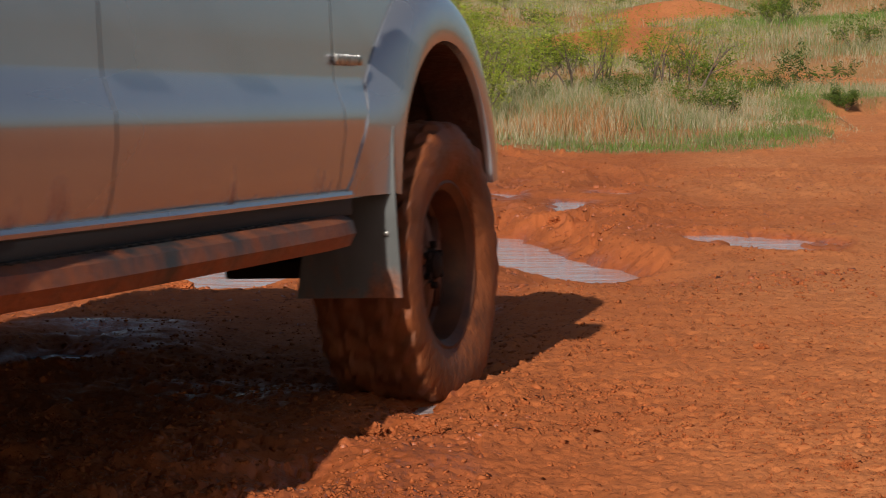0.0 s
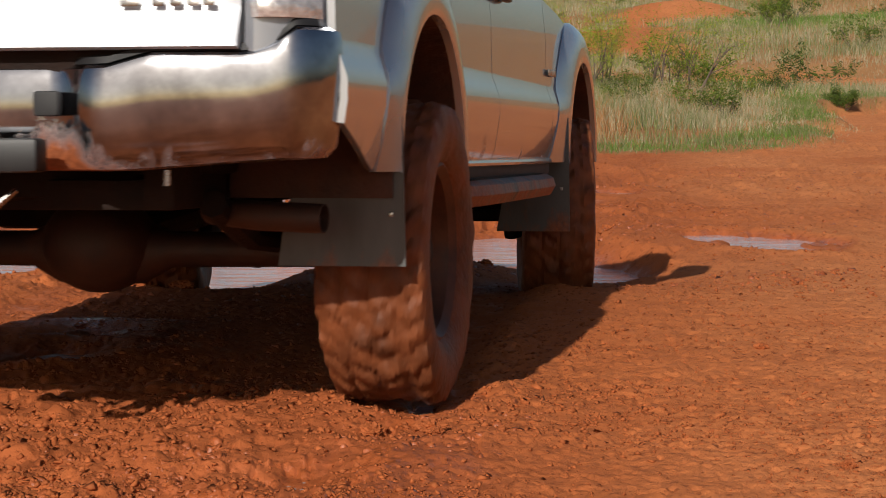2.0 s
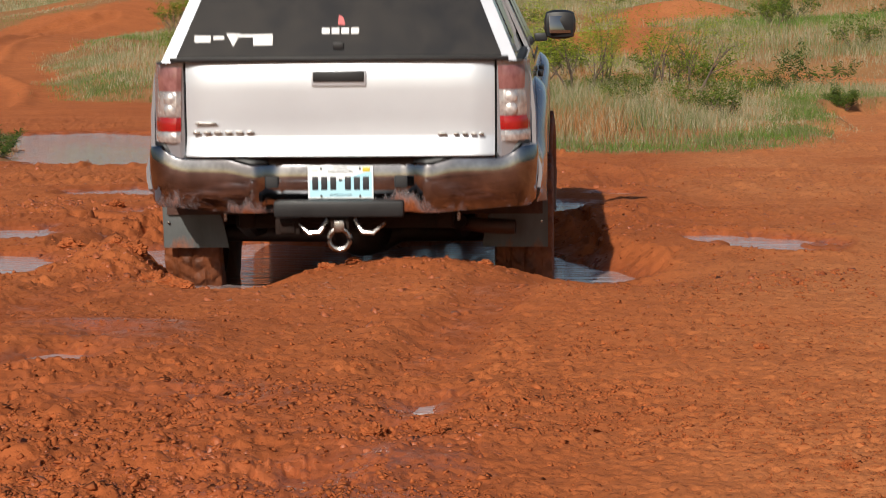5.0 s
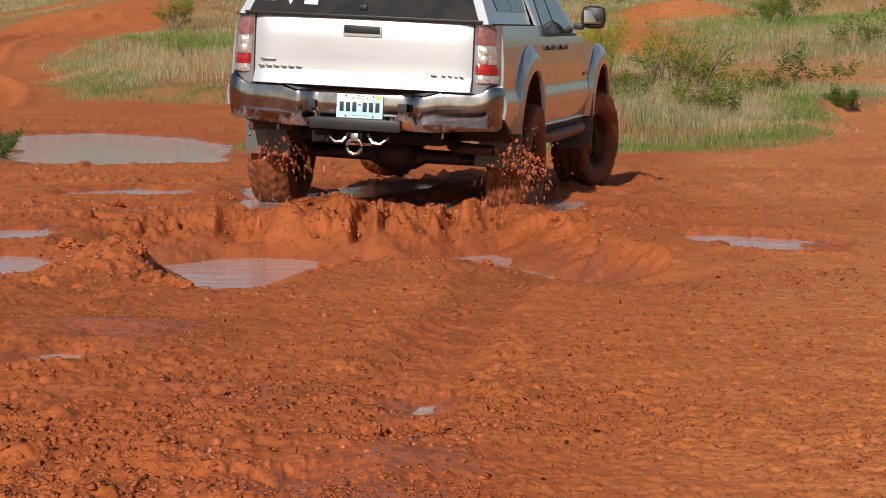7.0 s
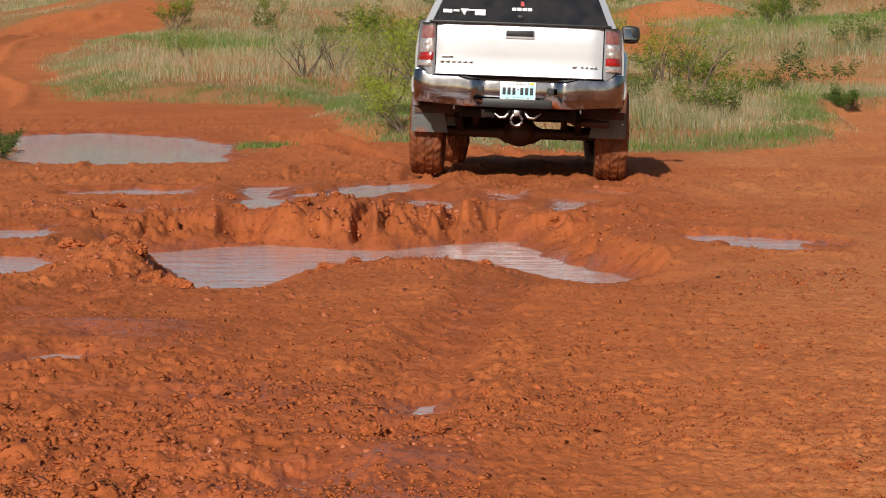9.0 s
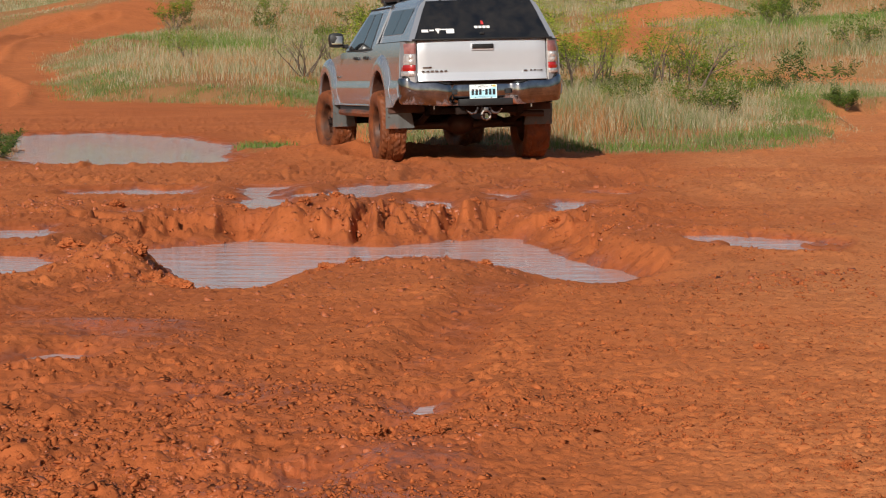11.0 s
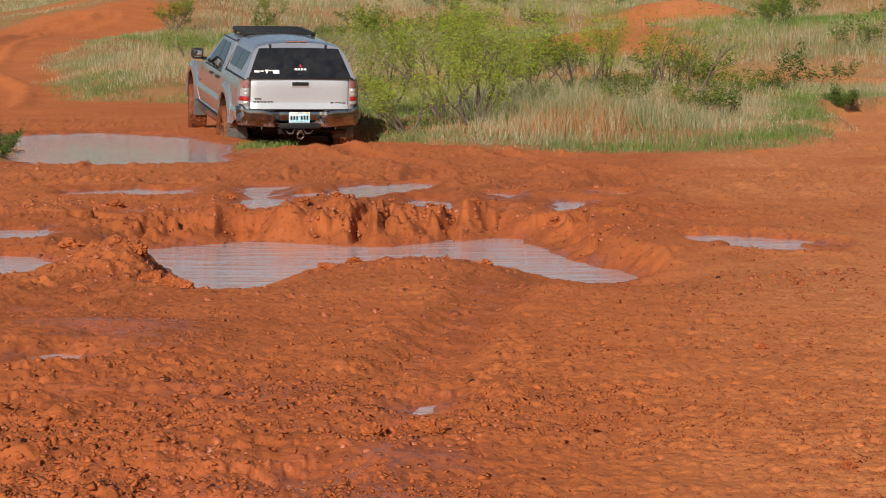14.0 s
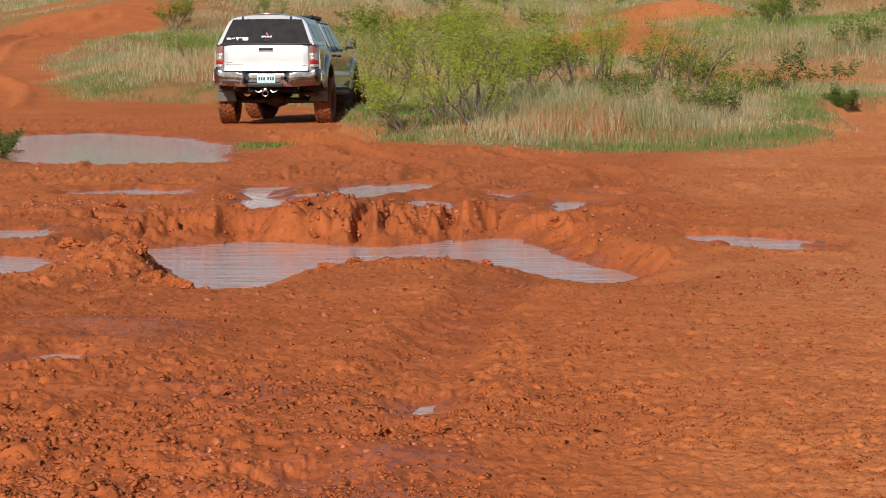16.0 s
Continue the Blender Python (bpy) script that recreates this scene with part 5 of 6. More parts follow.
def grow_grass():
    rng = np.random.default_rng(11)
    # dry bunch grass in clumps over the island and the slopes
    n = 34000
    y = 26 * (170 / 26) ** rng.random(n)
    x = rng.uniform(-0.27, 0.27, n) * y
    keep = (rng.random(n) < grassy(x, y) ** 1.5) & (outline_distance(x, y, TUFT) > 0.3)
    keep &= rng.random(n) < 0.72 + 0.7 * soft_noise(x, y, 1.6, 70)
    x, y = x[keep], y[keep]
    per = 14
    cx, cy = np.repeat(x, per), np.repeat(y, per)
    spread = 0.05 + 0.0035 * cy
    bx, by = cx + rng.normal(0, 1, len(cx)) * spread, cy + rng.normal(0, 1, len(cx)) * spread
    patch = 0.5 + 0.5 * fbm(x, y, 3.0, 3, 71) + 0.18 * rng.normal(0, 1, len(x))
    tone = 0.36 + 0.46 * patch + 0.06 * (y > 48)
    rusty = 1.2 * bump(x, y, -5.8, 28, 0.8, 3.0) + bump(x, y, 1.9, 30.0, 1.0, 2.2) + 0.5 * bump(x, y, -0.4, 31, 0.5, 2)
    green = bump(x, y, 15, 84, 4.5, 7) + bump(x, y, 6, 45, 5, 2.5) * 0.4 + bump(x, y, -9.5, 84, 4, 8) * 0.6 + bump(x, y, -10, 56, 2, 3) * 0.7 + bump(x, y, -20, 108, 4, 4)
    tone = np.where(rng.random(len(x)) < 0.85 * rusty, 1.05, tone)
    tone = np.where(rng.random(len(x)) < green, 0.1, tone)
    pale = bump(x, y, 4.6, 38, 2.2, 6) + bump(x, y, -6, 60, 4, 6)
    tone = np.clip(tone + 0.22 * pale, 0, 1)
    tone = np.repeat(tone, per) + 0.11 * rng.normal(0, 1, len(cx))
    tall = np.repeat(0.6 + 0.5 * rng.random(len(x)), per)
    rise = np.clip(-outline_distance(x, y, ISLAND) / 2.6, 0.16, 1)
    rise = np.where(y > 46, np.maximum(rise, np.clip(-outline_distance(x, y, SLOPE) / 3, 0.3, 1)), rise)
    height = np.repeat(rise, per) * tall * rng.uniform(0.3, 0.62, len(cx)) * (1 - 0.35 * np.repeat(np.clip(green, 0, 1), per))
    blades("dry_grass", bx, by, height, height * rng.uniform(0.1, 0.75, len(cx)), 0.0025 + 0.00014 * by, np.clip(tone, 0, 1), "dry straw and olive bunch grass on the slope", 12)
    # short green grass along the edge of the mud
    n = 420000
    y = rng.uniform(25.5, 58, n)
    x = rng.uniform(-12, 10, n)
    edge = outline_distance(x, y, ISLAND)
    tuft = outline_distance(x, y, TUFT)
    west = outline_distance(x, y, SLOPE)
    near_edge = 0.8 * np.exp(-(((edge + 0.45) / 0.5) ** 2)) * np.clip(1.6 - np.abs(x - 3) / 6, 0.2, 1) + 0.8 * np.exp(-(((edge + 0.9) / 1.1) ** 2)) * (x < -0.2)
    keep = (rng.random(n) < np.maximum(near_edge * (edge < 0.15), 0.9 * (tuft < 0.1) + 0.7 * np.exp(-(((west + 0.8) / 0.8) ** 2)) * (y > 46) * (x < -2))) & (rng.random(n) < 0.5 + 0.8 * soft_noise(x, y, 0.5, 77))
    x, y = x[keep], y[keep]
    height = rng.uniform(0.06, 0.2, len(x)) * np.where(outline_distance(x, y, TUFT) < 0.1, 0.7, 1)
    tone = np.clip(0.2 + 0.22 * rng.random(len(x)) + 0.2 * soft_noise(x, y, 1.2, 78), 0, 1)
    blades("green_grass", x, y, height, height * rng.uniform(0.2, 0.9, len(x)), np.full(len(x), 0.009), tone, "short green grass along the edge of the clay", 13)


def bush(x, y, tall, wide, stems, leaves, tone, seed, leaf=0.04, low=0.3, name="mesquite_bush", label="thin-stemmed mesquite bush with bright green feathery leaves"):
    rng = random.Random(seed)
    base = Vector((x, y, float(land(np.array([x]), np.array([y]), False)[0][0]) - 0.03))
    bm = bmesh.new()
    tips = []

    def limb(p, way, length, r, depth):
        pts, rs = [p], [r]
        for k in range(4):
            way = (way + Vector((rng.uniform(-1, 1), rng.uniform(-1, 1), rng.uniform(-0.35, 0.65))) * 0.28).normalized()
            p = p + way * length / 4
            pts.append(p)
            rs.append(r * (1 - 0.17 * (k + 1)))
            if depth and k > 0:
                side = Vector((rng.uniform(-1, 1), rng.uniform(-1, 1), rng.uniform(-0.1, 0.7)))
                limb(p, (way * 0.7 + side).normalized(), length * rng.uniform(0.45, 0.65), rs[-1] * 0.65, depth - 1)
            if depth < 2:
                tips.append((p, length))
        tube(bm, pts, rs, 5)

    for k in range(stems):
        a = 2 * math.pi * (k + rng.random()) / stems
        out = Vector((math.cos(a) * wide * 0.5, math.sin(a) * wide * 0.5, tall * 0.85))
        limb(base + Vector((math.cos(a), math.sin(a), 0)) * 0.06, out.normalized(), out.length * rng.uniform(0.6, 0.85), 0.008 + 0.009 * tall, 2)
    top = tagged(new(name), label, "bush", "bushes behind the mud")
    top.location = base
    bm.transform(Matrix.Translation(-base))
    part("trunk", bm, BARK, top)
    pts, tones = [], []
    for _ in range(int(leaves * 1.7)):
        p, length = tips[rng.randrange(len(tips))]
        if p.z - base.z < low * tall and rng.random() < 0.85:
            continue
        c = p - base + Vector((rng.gauss(0, 1), rng.gauss(0, 1), rng.gauss(0, 0.8))) * 0.075 * tall**0.5
        u = Vector((rng.uniform(-1, 1), rng.uniform(-1, 1), rng.uniform(-0.6, 0.6))).normalized()
        v = u.cross(Vector((rng.uniform(-1, 1), rng.uniform(-1, 1), rng.uniform(-1, 1)))).normalized()
        s = 0.68 * leaf * rng.uniform(0.6, 1.4)
        pts += [c - u * s, c + v * s * 0.2, c + u * s, c - v * s * 0.2]
        tones += [tone + rng.uniform(-0.2, 0.2)] * 4
    k = np.arange(len(pts) // 4)[:, None] * 4
    me = sheet_mesh("crown", np.array([tuple(p) for p in pts]), k + np.array([0, 1, 2, 3]), np.zeros((0, 3), int), np.clip(tones, 0, 1), LEAF)
    crown = new("crown", me)
    crown.parent = top
    return top


def grow_bushes():
    rng = random.Random(5)
    # x, y, height, width, stems, leaves, tone
    for row in ((0.0, 33.5, 1.75, 1.5, 7, 3600, 0.72), (0.55, 35.0, 1.9, 1.3, 6, 2600, 0.7), (-0.55, 32.0, 0.9, 1.1, 6, 1900, 0.78), (0.45, 32.2, 0.95, 1.0, 6, 1800, 0.85),
                (2.55, 40.5, 1.95, 1.0, 5, 2600, 0.72), (3.05, 41.0, 1.9, 0.9, 4, 1900, 0.78), (3.95, 40.0, 1.6, 0.6, 4, 900, 0.66), (4.75, 40.6, 1.8, 0.8, 4, 1300, 0.62), (4.35, 40.8, 1.4, 0.7, 3, 800, 0.7), (-0.95, 34.2, 1.35, 1.1, 5, 1800, 0.62),
                (1.75, 41.5, 1.5, 1.1, 5, 2600, 0.7), (-0.2, 44.5, 1.8, 1.4, 5, 3000, 0.6), (1.2, 46, 1.7, 1.5, 5, 2600, 0.62)):
        bush(*row, rng.randrange(9999))
    for row in ((-3.6, 56, 1.5, 2.0, 9, 700, 0.35), (-2.9, 58, 1.3, 1.6, 7, 600, 0.4)):
        bush(*row, rng.randrange(9999), name="bare_bush", label="grey twiggy bush with few leaves among dry grass")
    for row in ((-5.6, 27.0, 0.1, 0.4, 7, 380, 0.0), (-5.95, 29.0, 0.16, 0.4, 6, 350, 0.0), (8.0, 42.8, 0.3, 0.5, 7, 1700, 0.1), (-5.35, 25.4, 0.1, 0.3, 6, 350, 0.0)):
        bush(*row, rng.randrange(9999), leaf=0.04, low=0.0, name="low_shrub", label="low dark green shrub at the edge of the clay")
    for k in range(26):
        y = rng.uniform(62, 150)
        x = rng.uniform(-0.19, 0.25) * y
        if float(grassy(np.array([x]), np.array([y]))[0]) < 0.6 or (x < -0.06 * y and y < 100):
            continue
        bush(x, y, rng.uniform(0.8, 1.6), rng.uniform(1.2, 2.6), 5, 700, rng.uniform(0.3, 0.8), rng.randrange(9999), leaf=0.1, low=0.1)
    for k in range(70):
        if k < 24:
            x, y = rng.uniform(0.4, 7.2), rng.uniform(29.5, 47)
        else:
            y = 50 * (130 / 50) ** rng.random()
            x = rng.uniform(-0.2, 0.22) * y
        if float(grassy(np.array([x]), np.array([y]))[0]) < 0.8 or (x < -0.06 * y and y < 100) or (k < 24 and float(outline_distance(np.array([x]), np.array([y]), ISLAND)[0]) > -1.5):
            continue
        near = k < 24
        bush(x, y, rng.uniform(0.3, 0.5) if near else rng.uniform(0.5, 1.0), rng.uniform(0.5, 0.9) if near else rng.uniform(1.2, 2.4), 6, 550, rng.uniform(0.02, 0.4), rng.randrange(9999), leaf=0.045 if near else 0.09, low=0.0,
             name="sage_shrub", label="low grey-green shrub among dry grass")
    bush(-7.6, 64, 1.3, 1.2, 5, 700, 0.5, 77, leaf=0.06)


# ---- clods of mud ----
def lumps(count, seed):
    rng = np.random.default_rng(seed)
    y = 1 / rng.uniform(1 / 22, 1 / 4.0, count)
    x = rng.uniform(-0.24, 0.24, count) * y
    churn = np.clip(bump(x, y, -1.3, 5.0, 1.0, 1.8) + bump(x, y, -1.5, 10.2, 0.8, 1.3) + bump(x, y, -0.4, 13.8, 2.0, 1.6) + 0.7 * bump(x, y, 0, 6.0, 0.8, 2.5) + 0.6 * bump(x, y, 1.6, 9.5, 0.8, 2), 0, 1)
    keep = rng.random(count) < 0.09 + 0.09 * churn + 0.17 * soft_noise(x, y, 0.5, 81)
    h = land(x, y)[0]
    for name, level, depth, ring in PUDDLES:
        keep &= ~((outline_distance(x, y, ring) < 0.02) & (h < level + 0.01))
    x, y, h, churn = x[keep], y[keep], h[keep], churn[keep]
    n = len(x)
    size = (0.0018 + 0.005 * rng.random(n) ** 3 + 0.01 * churn * rng.random(n) ** 4) * np.clip(0.6 + y / 14, 0.8, 1.8)
    oct8 = np.array([(1, 0, 0), (-1, 0, 0), (0, 1, 0), (0, -1, 0), (0, 0, 1), (0, 0, -1)], float)
    co = oct8[None] * rng.uniform(0.6, 1.35, (n, 6, 1)) + rng.normal(0, 0.38, (n, 6, 3))
    co *= size[:, None, None] * np.array([1.1, 1.1, 0.75])
    co += np.stack([x, y, h + size * 0.1], 1)[:, None]
    f = np.array([(0, 2, 4), (2, 1, 4), (1, 3, 4), (3, 0, 4), (2, 0, 5), (1, 2, 5), (3, 1, 5), (0, 3, 5)])
    tris = (np.arange(n)[:, None, None] * 6 + f[None]).reshape(-1, 3)
    me = sheet_mesh("clay_crumbs", co.reshape(-1, 3), np.zeros((0, 4), int), tris, np.zeros(n * 6), CLOD)
    return tagged(new("clay_crumbs", me), "loose crumbs of red clay strewn over the ground", "clods", kind="stuff")


def heap_of_lumps(spots, count, small, large, seed):
    """Wet lumps strewn over churned places: (x, y, reach in x, reach in y)."""
    rng = np.random.default_rng(seed)
    pick = np.array(spots)[rng.integers(0, len(spots), count)]
    x = pick[:, 0] + rng.normal(0, 1, count) * pick[:, 2]
    y = pick[:, 1] + rng.normal(0, 1, count) * pick[:, 3]
    h = land(x, y)[0]
    keep = np.ones(count, bool)
    for name, level, depth, ring in PUDDLES:
        keep &= ~((outline_distance(x, y, ring) < 0.03) & (h < level + 0.005))
    x, y, h = x[keep], y[keep], h[keep]
    n = len(x)
    size = small + (large - small) * rng.random(n) ** 3
    a = rng.uniform(0, 2 * np.pi, (n, 1))
    ring8 = np.arange(6)[None] * np.pi / 3 + a
    low = np.stack([np.cos(ring8), np.sin(ring8), np.full((n, 6), -0.3)], 2) * rng.uniform(0.8, 1.25, (n, 6, 1))
    mid = np.stack([0.75 * np.cos(ring8 + 0.5), 0.75 * np.sin(ring8 + 0.5), np.full((n, 6), 0.45)], 2) * rng.uniform(0.65, 1.3, (n, 6, 1))
    top = np.concatenate([rng.normal(0, 0.2, (n, 1, 2)), rng.uniform(0.6, 1.0, (n, 1, 1))], 2)
    co = np.concatenate([low, mid, top], 1) * size[:, None, None] + rng.normal(0, 0.22, (n, 13, 3)) * size[:, None, None] + np.stack([x, y, h - 0.35 * size], 1)[:, None]
    f = [(k, (k + 1) % 6, 6 + k) for k in range(6)] + [((k + 1) % 6, 6 + (k + 1) % 6, 6 + k) for k in range(6)] + [(6 + k, 6 + (k + 1) % 6, 12) for k in range(6)]
    tris = (np.arange(n)[:, None, None] * 13 + np.array(f)[None]).reshape(-1, 3)
    me = sheet_mesh("mud_lumps", co.reshape(-1, 3), np.zeros((0, 4), int), tris, np.zeros(n * 13), WET_CLAY)
    return tagged(new("mud_lumps", me), "wet lumps of churned red clay on the bank", "clods", kind="stuff")


def clod(x, y, size, seed):
    rng = random.Random(seed)
    bm = bmesh.new()
    bmesh.ops.create_icosphere(bm, subdivisions=4, radius=1.0)
    off = Vector((rng.uniform(0, 50), rng.uniform(0, 50), rng.uniform(0, 50)))
    for v in bm.verts:
        d = v.co.normalized()
        k = 1 + 0.45 * noise.noise(d * 1.6 + off) + 0.35 * noise.noise(d * 4 + off) + 0.22 * noise.noise(d * 9 + off)
        v.co = Vector((d.x * 1.25, d.y, d.z * 0.7)) * k * size
    ob = mesh_object("mud_clod", bm, CLOD, smooth=False)
    ob.matrix_world = pose(x, y, float(land(np.array([x]), np.array([y]))[0][0]) + size * 0.18, 0, 0, rng.uniform(0, 360))
    return tagged(ob, "broken lump of damp red clay on the ground", "clod", "clods of clay")


CLOD = plain("broken_clay", (0.38, 0.103, 0.031), (0.2, 0.052, 0.016), 30.0, (0.6, 0.9), spec=0.15, bump=0.6, grain=120, depth=0.004)
WET_CLAY = plain("wet_churned_clay", (0.36, 0.092, 0.027), (0.2, 0.048, 0.014), 25.0, (0.3, 0.65), bump=0.5, grain=110, depth=0.005)
grow_grass()
grow_bushes()
heap_of_lumps([(-2.2, 14.3, 0.5, 0.5), (-1.55, 14.0, 0.2, 0.5), (-0.85, 13.9, 0.25, 0.4), (-0.1, 14.0, 0.2, 0.4), (0.75, 13.6, 0.25, 0.3), (1.2, 12.6, 0.3, 0.4), (-2.6, 13.9, 0.3, 0.4), (-0.45, 13.6, 0.3, 0.25)], 1900, 0.004, 0.022, 41)
heap_of_lumps([(-2.6, 17.2, 0.8, 0.4), (-1.4, 17.6, 0.7, 0.6), (0.0, 17.8, 0.8, 0.7), (1.1, 16.8, 0.6, 0.8), (-2.6, 14.6, 0.4, 0.5), (1.9, 13.6, 0.5, 0.8), (-2.6, 22.6, 1.0, 0.5), (-4.2, 22.8, 0.8, 0.3), (-1.6, 26.6, 0.8, 0.5), (1.0, 21.5, 1.4, 1.6), (3.2, 19.5, 1.0, 2.0)], 1700, 0.006, 0.028, 43)
heap_of_lumps([(-1.5, 10.1, 0.17, 0.4), (-1.3, 9.7, 0.12, 0.3), (-1.8, 10.9, 0.25, 0.4), (-1.28, 9.95, 0.06, 0.25), (-0.1, 10.1, 0.35, 0.12), (-1.4, 4.9, 0.25, 0.4), (-0.75, 4.7, 0.2, 0.3), (0.1, 9.7, 0.6, 0.3), (1.3, 9.6, 0.5, 0.6), (-0.5, 8.3, 0.5, 0.6)], 2600, 0.004, 0.022, 42)
heap_of_lumps([(-0.68, 4.66, 0.05, 0.12), (-0.62, 4.86, 0.05, 0.12), (-0.55, 5.05, 0.05, 0.12), (-0.08, 5.15, 0.1, 0.1), (0.02, 5.5, 0.1, 0.15), (-0.85, 5.2, 0.15, 0.2)], 420, 0.004, 0.017, 44)
lumps(170000, 31)
for k, (x, y, size) in enumerate(((-0.175, 5.35, 0.03), (-0.03, 5.27, 0.032), (-0.02, 5.21, 0.02), (1.03, 6.85, 0.022), (0.95, 4.95, 0.018), (-1.19, 9.3, 0.09), (-1.1, 8.95, 0.07), (-1.3, 9.6, 0.1), (-1.05, 9.25, 0.055), (-1.45, 10.0, 0.09),
                                 (-1.75, 11.0, 0.1), (-1.95, 11.2, 0.08), (-1.6, 10.5, 0.07), (-1.5, 15.0, 0.06), (-1.8, 14.2, 0.08), (-2.2, 14.4, 0.07), (-1.35, 14.0, 0.07), (-0.9, 13.9, 0.06), (-0.7, 14.0, 0.05), (0.2, 14.0, 0.05), (0.7, 13.5, 0.06), (0.95, 12.4, 0.05), (-0.55, 10.0, 0.035), (-0.42, 10.1, 0.03), (0.2, 10.1, 0.03))):
    clod(x, y, size * (0.6 if size > 0.04 else 1.0), 100 + k)


# ---- what moves. Truck: seconds, the ground point under its rear axle, turns ----
TRUCK_ROWS = [
    (0.0, -1.814, 3.175, 0.037, -1.27, -2.28, -16.62),
    (0.5, -1.569, 3.931, 0.024, -1.20, -1.83, -17.26),
    (1.0, -1.372, 4.556, 0.063, -1.44, -0.99, -16.07),
    (1.5, -1.132, 5.197, 0.034, -1.86, -0.70, -13.37),
    (2.0, -0.942, 5.900, 0.058, -2.43, -0.52, -10.43),
    (2.5, -0.784, 6.605, 0.063, -3.58, -1.12, -8.55),
    (3.0, -0.664, 7.403, 0.037, -8.56, -0.71, -7.79),
    (3.5, -0.564, 8.228, 0.028, -9.78, -0.03, -4.81),
    (4.0, -0.473, 9.182, -0.001, -7.41, -2.13, -2.69),
    (4.2, -0.425, 9.560, 0.016, -6.42, -1.35, -1.80),
    (4.7, -0.415, 10.500, -0.130, -3.20, -1.00, -2.60),
    (5.2, -0.395, 11.480, -0.400, 4.60, 0.00, -3.30),
    (5.7, -0.365, 12.440, -0.420, 5.20, 0.80, -4.00),
    (6.3, -0.316, 13.637, -0.241, 0.01, 1.67, -4.56),
    (6.5, -0.285, 13.956, -0.161, -0.35, 3.83, -7.27),
    (7.0, -0.328, 14.892, -0.101, 0.56, 2.79, -12.09),
    (7.5, -0.110, 15.925, -0.064, -1.38, 1.13, -16.93),
    (8.0, 0.301, 16.921, -0.142, -2.26, 1.79, -16.04),
    (8.5, 0.598, 18.131, -0.096, -0.77, 1.17, -13.63),
    (9.0, 0.685, 19.599, -0.126, -1.63, 2.08, -3.59),
    (9.2, 0.736, 20.186, -0.153, -1.45, 2.44, -2.09),
    (11.3, -0.008, 25.197, -0.220, -0.98, -2.55, 15.40),
    (11.5, -0.161, 25.765, -0.240, -1.89, -3.04, 16.78),
    (12.0, -0.578, 27.024, -0.286, -4.40, -0.25, 20.05),
    (12.5, -1.072, 28.467, -0.401, -1.88, -0.41, 18.26),
    (13.0, -1.618, 29.654, -0.582, 3.63, -1.03, 17.47),
    (13.5, -2.146, 30.717, -0.648, 6.09, 1.85, 17.43),
    (14.0, -2.404, 32.340, -0.590, 5.16, 0.38, 14.93),
    (14.5, -2.525, 33.838, -0.303, 4.00, 0.35, 10.02),
    (15.0, -2.760, 35.209, -0.246, 2.74, 0.86, 7.61),
    (15.5, -2.952, 36.465, -0.207, 0.35, 0.24, 2.40),
    (16.0, -2.873, 37.277, -0.202, -0.89, -0.13, -5.03),
]


def truck_place(t, local):
    """Where a point of the truck stands at t seconds."""
    r = [interp(t, [q[0] for q in TRUCK_ROWS], [q[k] for q in TRUCK_ROWS]) for k in range(1, 7)]
    return pose(*r) @ Vector(local)


def splash(seed, drops, spread):
    rng = random.Random(seed)
    bm = bmesh.new()
    for _ in range(drops):
        c = Vector((rng.gauss(0, spread), rng.gauss(0, spread), rng.gauss(0, spread * 0.8)))
        r = rng.uniform(0.003, 0.008) * (2.2 if rng.random() < 0.12 else 1)
        bmesh.ops.create_icosphere(bm, subdivisions=1, radius=r, matrix=Matrix.Translation(c) @ Matrix.Diagonal((1, rng.uniform(0.7, 1.3), rng.uniform(0.7, 1.5), 1)))
    ob = mesh_object("mud_splash", bm, WET_CLOD)
    return tagged(ob, "splash of wet red mud flung by a wheel", "mud splash", "mud thrown by the wheels", "stuff")


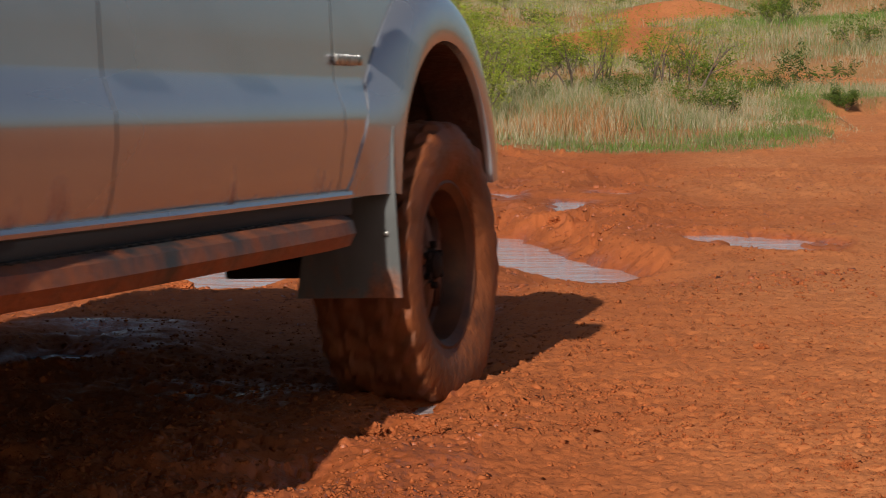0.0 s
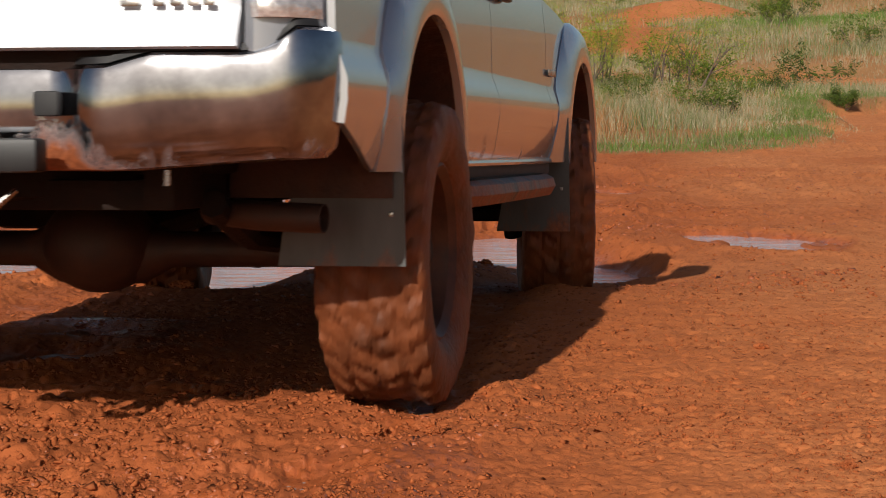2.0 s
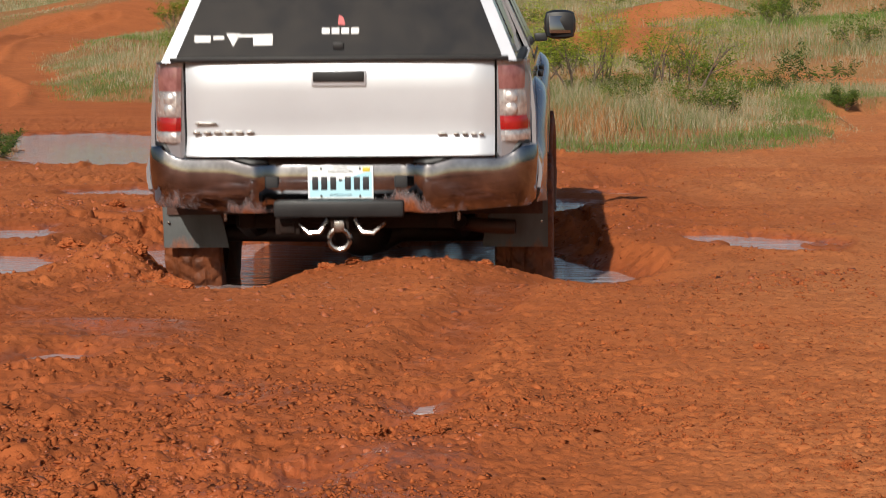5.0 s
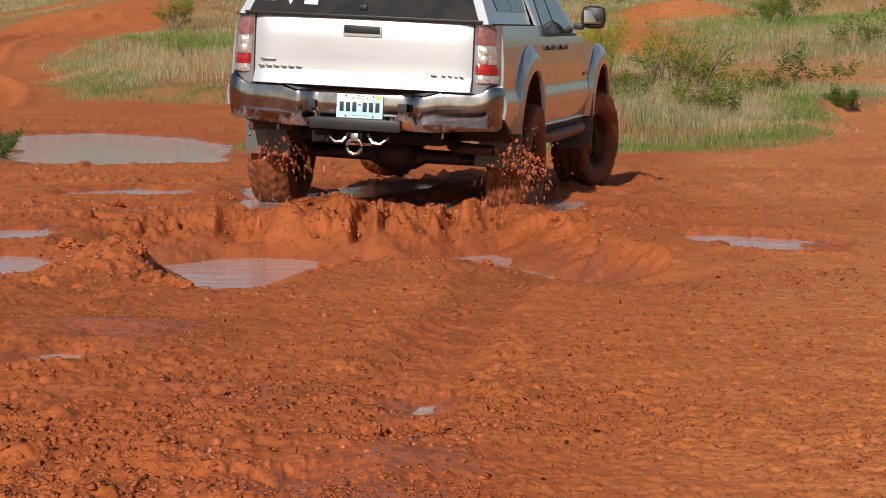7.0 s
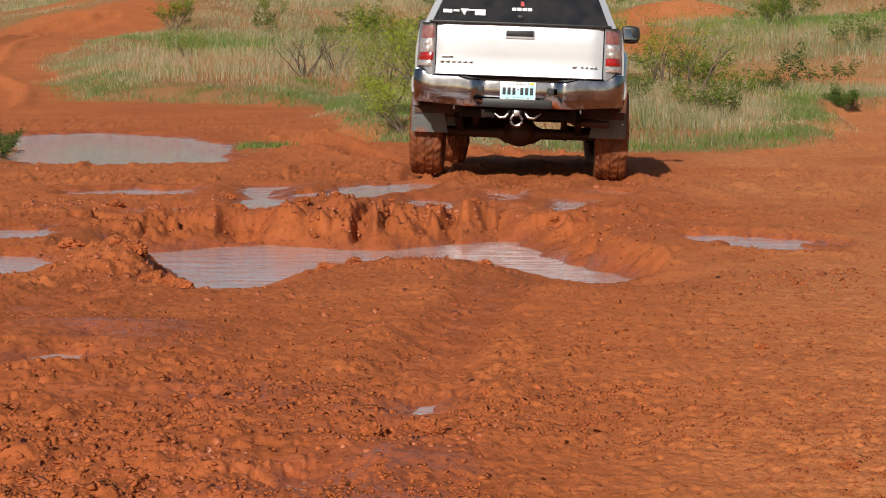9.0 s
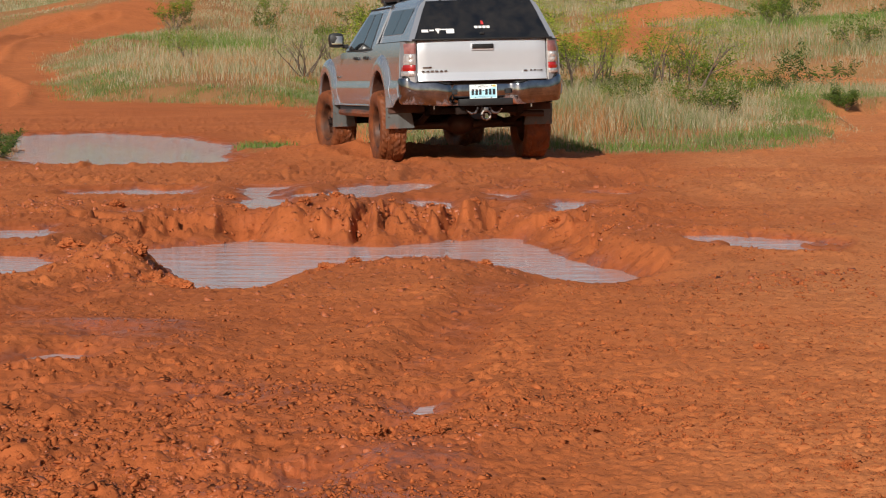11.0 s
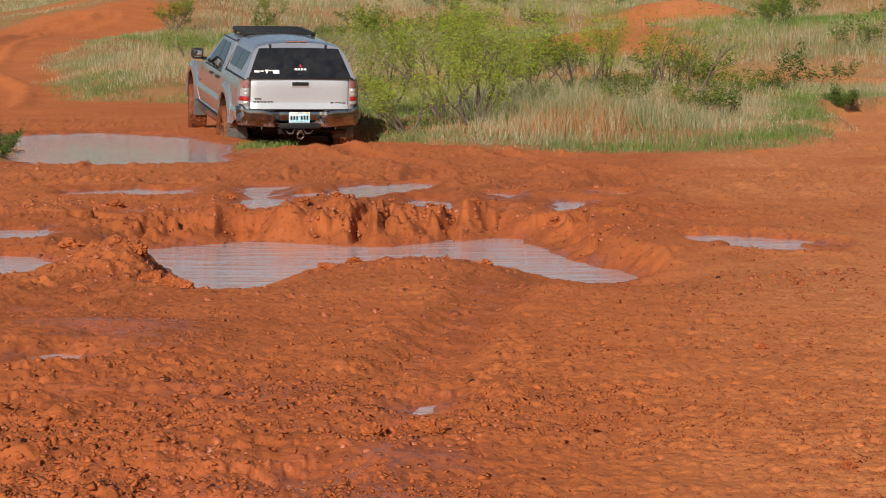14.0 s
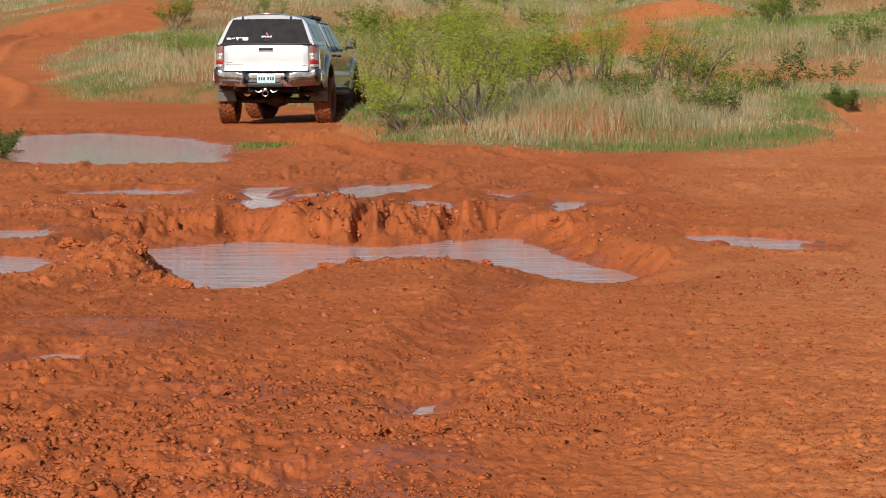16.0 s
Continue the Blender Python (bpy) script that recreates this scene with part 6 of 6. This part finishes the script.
WET_CLOD = plain("wet_flung_mud", (0.36, 0.09, 0.027), (0.24, 0.058, 0.018), 20.0, (0.3, 0.5), bump=0.3)
flung = []
for k in range(104):
    rng = random.Random(500 + k)
    if k < 30:
        t0, wheel_spot = rng.uniform(6.0, 7.0), (rng.choice((-0.83, 0.83)), -0.25, 0.0)
    elif k < 80:
        t0, wheel_spot = rng.uniform(12.0, 13.4), (-0.83, 3.0, 0.05)
    else:
        t0, wheel_spot = rng.uniform(13.2, 14.7), (rng.choice((-0.83, 0.83)), -0.25, 0.05)
    start = truck_place(t0, wheel_spot)
    dur, high = rng.uniform(0.35, 0.5), rng.uniform(0.15, 0.42)
    end = start + Vector((rng.uniform(-1.0, 0.1) if 30 <= k < 80 else rng.uniform(-0.25, 0.25), rng.uniform(-0.75, -0.2), 0))
    ground_z = [float(land(np.array([p.x]), np.array([p.y]), False)[0][0]) for p in (start, end)]
    rows = [(0.0, pose(start.x, start.y, ground_z[0] - 0.3)), (t0, pose(start.x, start.y, ground_z[0] - 0.3))]
    for u in (0.25, 0.5, 0.75):
        p = start.lerp(end, u)
        rows.append((t0 + dur * u, pose(p.x, p.y, ground_z[0] * (1 - u) + ground_z[1] * u + 4 * high * u * (1 - u) + 0.03, 40 * u, 30 * u, 0)))
    rows += [(t0 + dur, pose(end.x, end.y, ground_z[1] - 0.3, 50, 40, 0)), (16.0, pose(end.x, end.y, ground_z[1] - 0.3, 50, 40, 0))]
    flung.append((splash(900 + k, 60, 0.085), rows))


def motions():
    # the truck drives the water out of the hollow; it runs back in
    walk(sheets["main"], [(t, pose(x, 0, z)) for t, x, z in ((0.0, 0, 0), (4.4, 0, 0), (5.4, 0.03, -0.03), (6.5, 0.05, -0.1), (7.3, 0.04, -0.065), (8.0, 0.02, -0.035), (9.0, -0.02, -0.018), (11.2, -0.05, 0), (16.0, -0.02, 0))])
    for gob, rows in flung:
        walk(gob, rows)
    walk(truck, [(r[0], pose(*r[1:])) for r in TRUCK_ROWS])
    times = [r[0] for r in TRUCK_ROWS]
    xs, ys, yaws = ([r[k] for r in TRUCK_ROWS] for k in (1, 2, 6))
    way = np.concatenate([[0], np.cumsum(np.hypot(np.diff(xs), np.diff(ys)))])
    steps = np.linspace(0, 16, 65)
    for wheel in wheels:
        x, y, z = wheel.location
        rows = []
        for t in steps:
            turn = -math.degrees(interp(t, times, way) / 0.405)
            t0, t1 = max(t - 0.5, 0), min(t + 0.5, 16)
            gone = max(interp(t1, times, way) - interp(t0, times, way), 0.5)
            bend = radians(interp(t1, times, yaws) - interp(t0, times, yaws)) / gone
            steer = math.degrees(math.atan(3.25 * bend)) if y > 1 else 0.0
            rows.append((t, Matrix.Translation((x, y, z)) @ Matrix.Rotation(radians(max(-26, min(26, steer))), 4, "Z") @ Matrix.Rotation(radians(turn), 4, "X")))
        walk(wheel, rows)


motions()
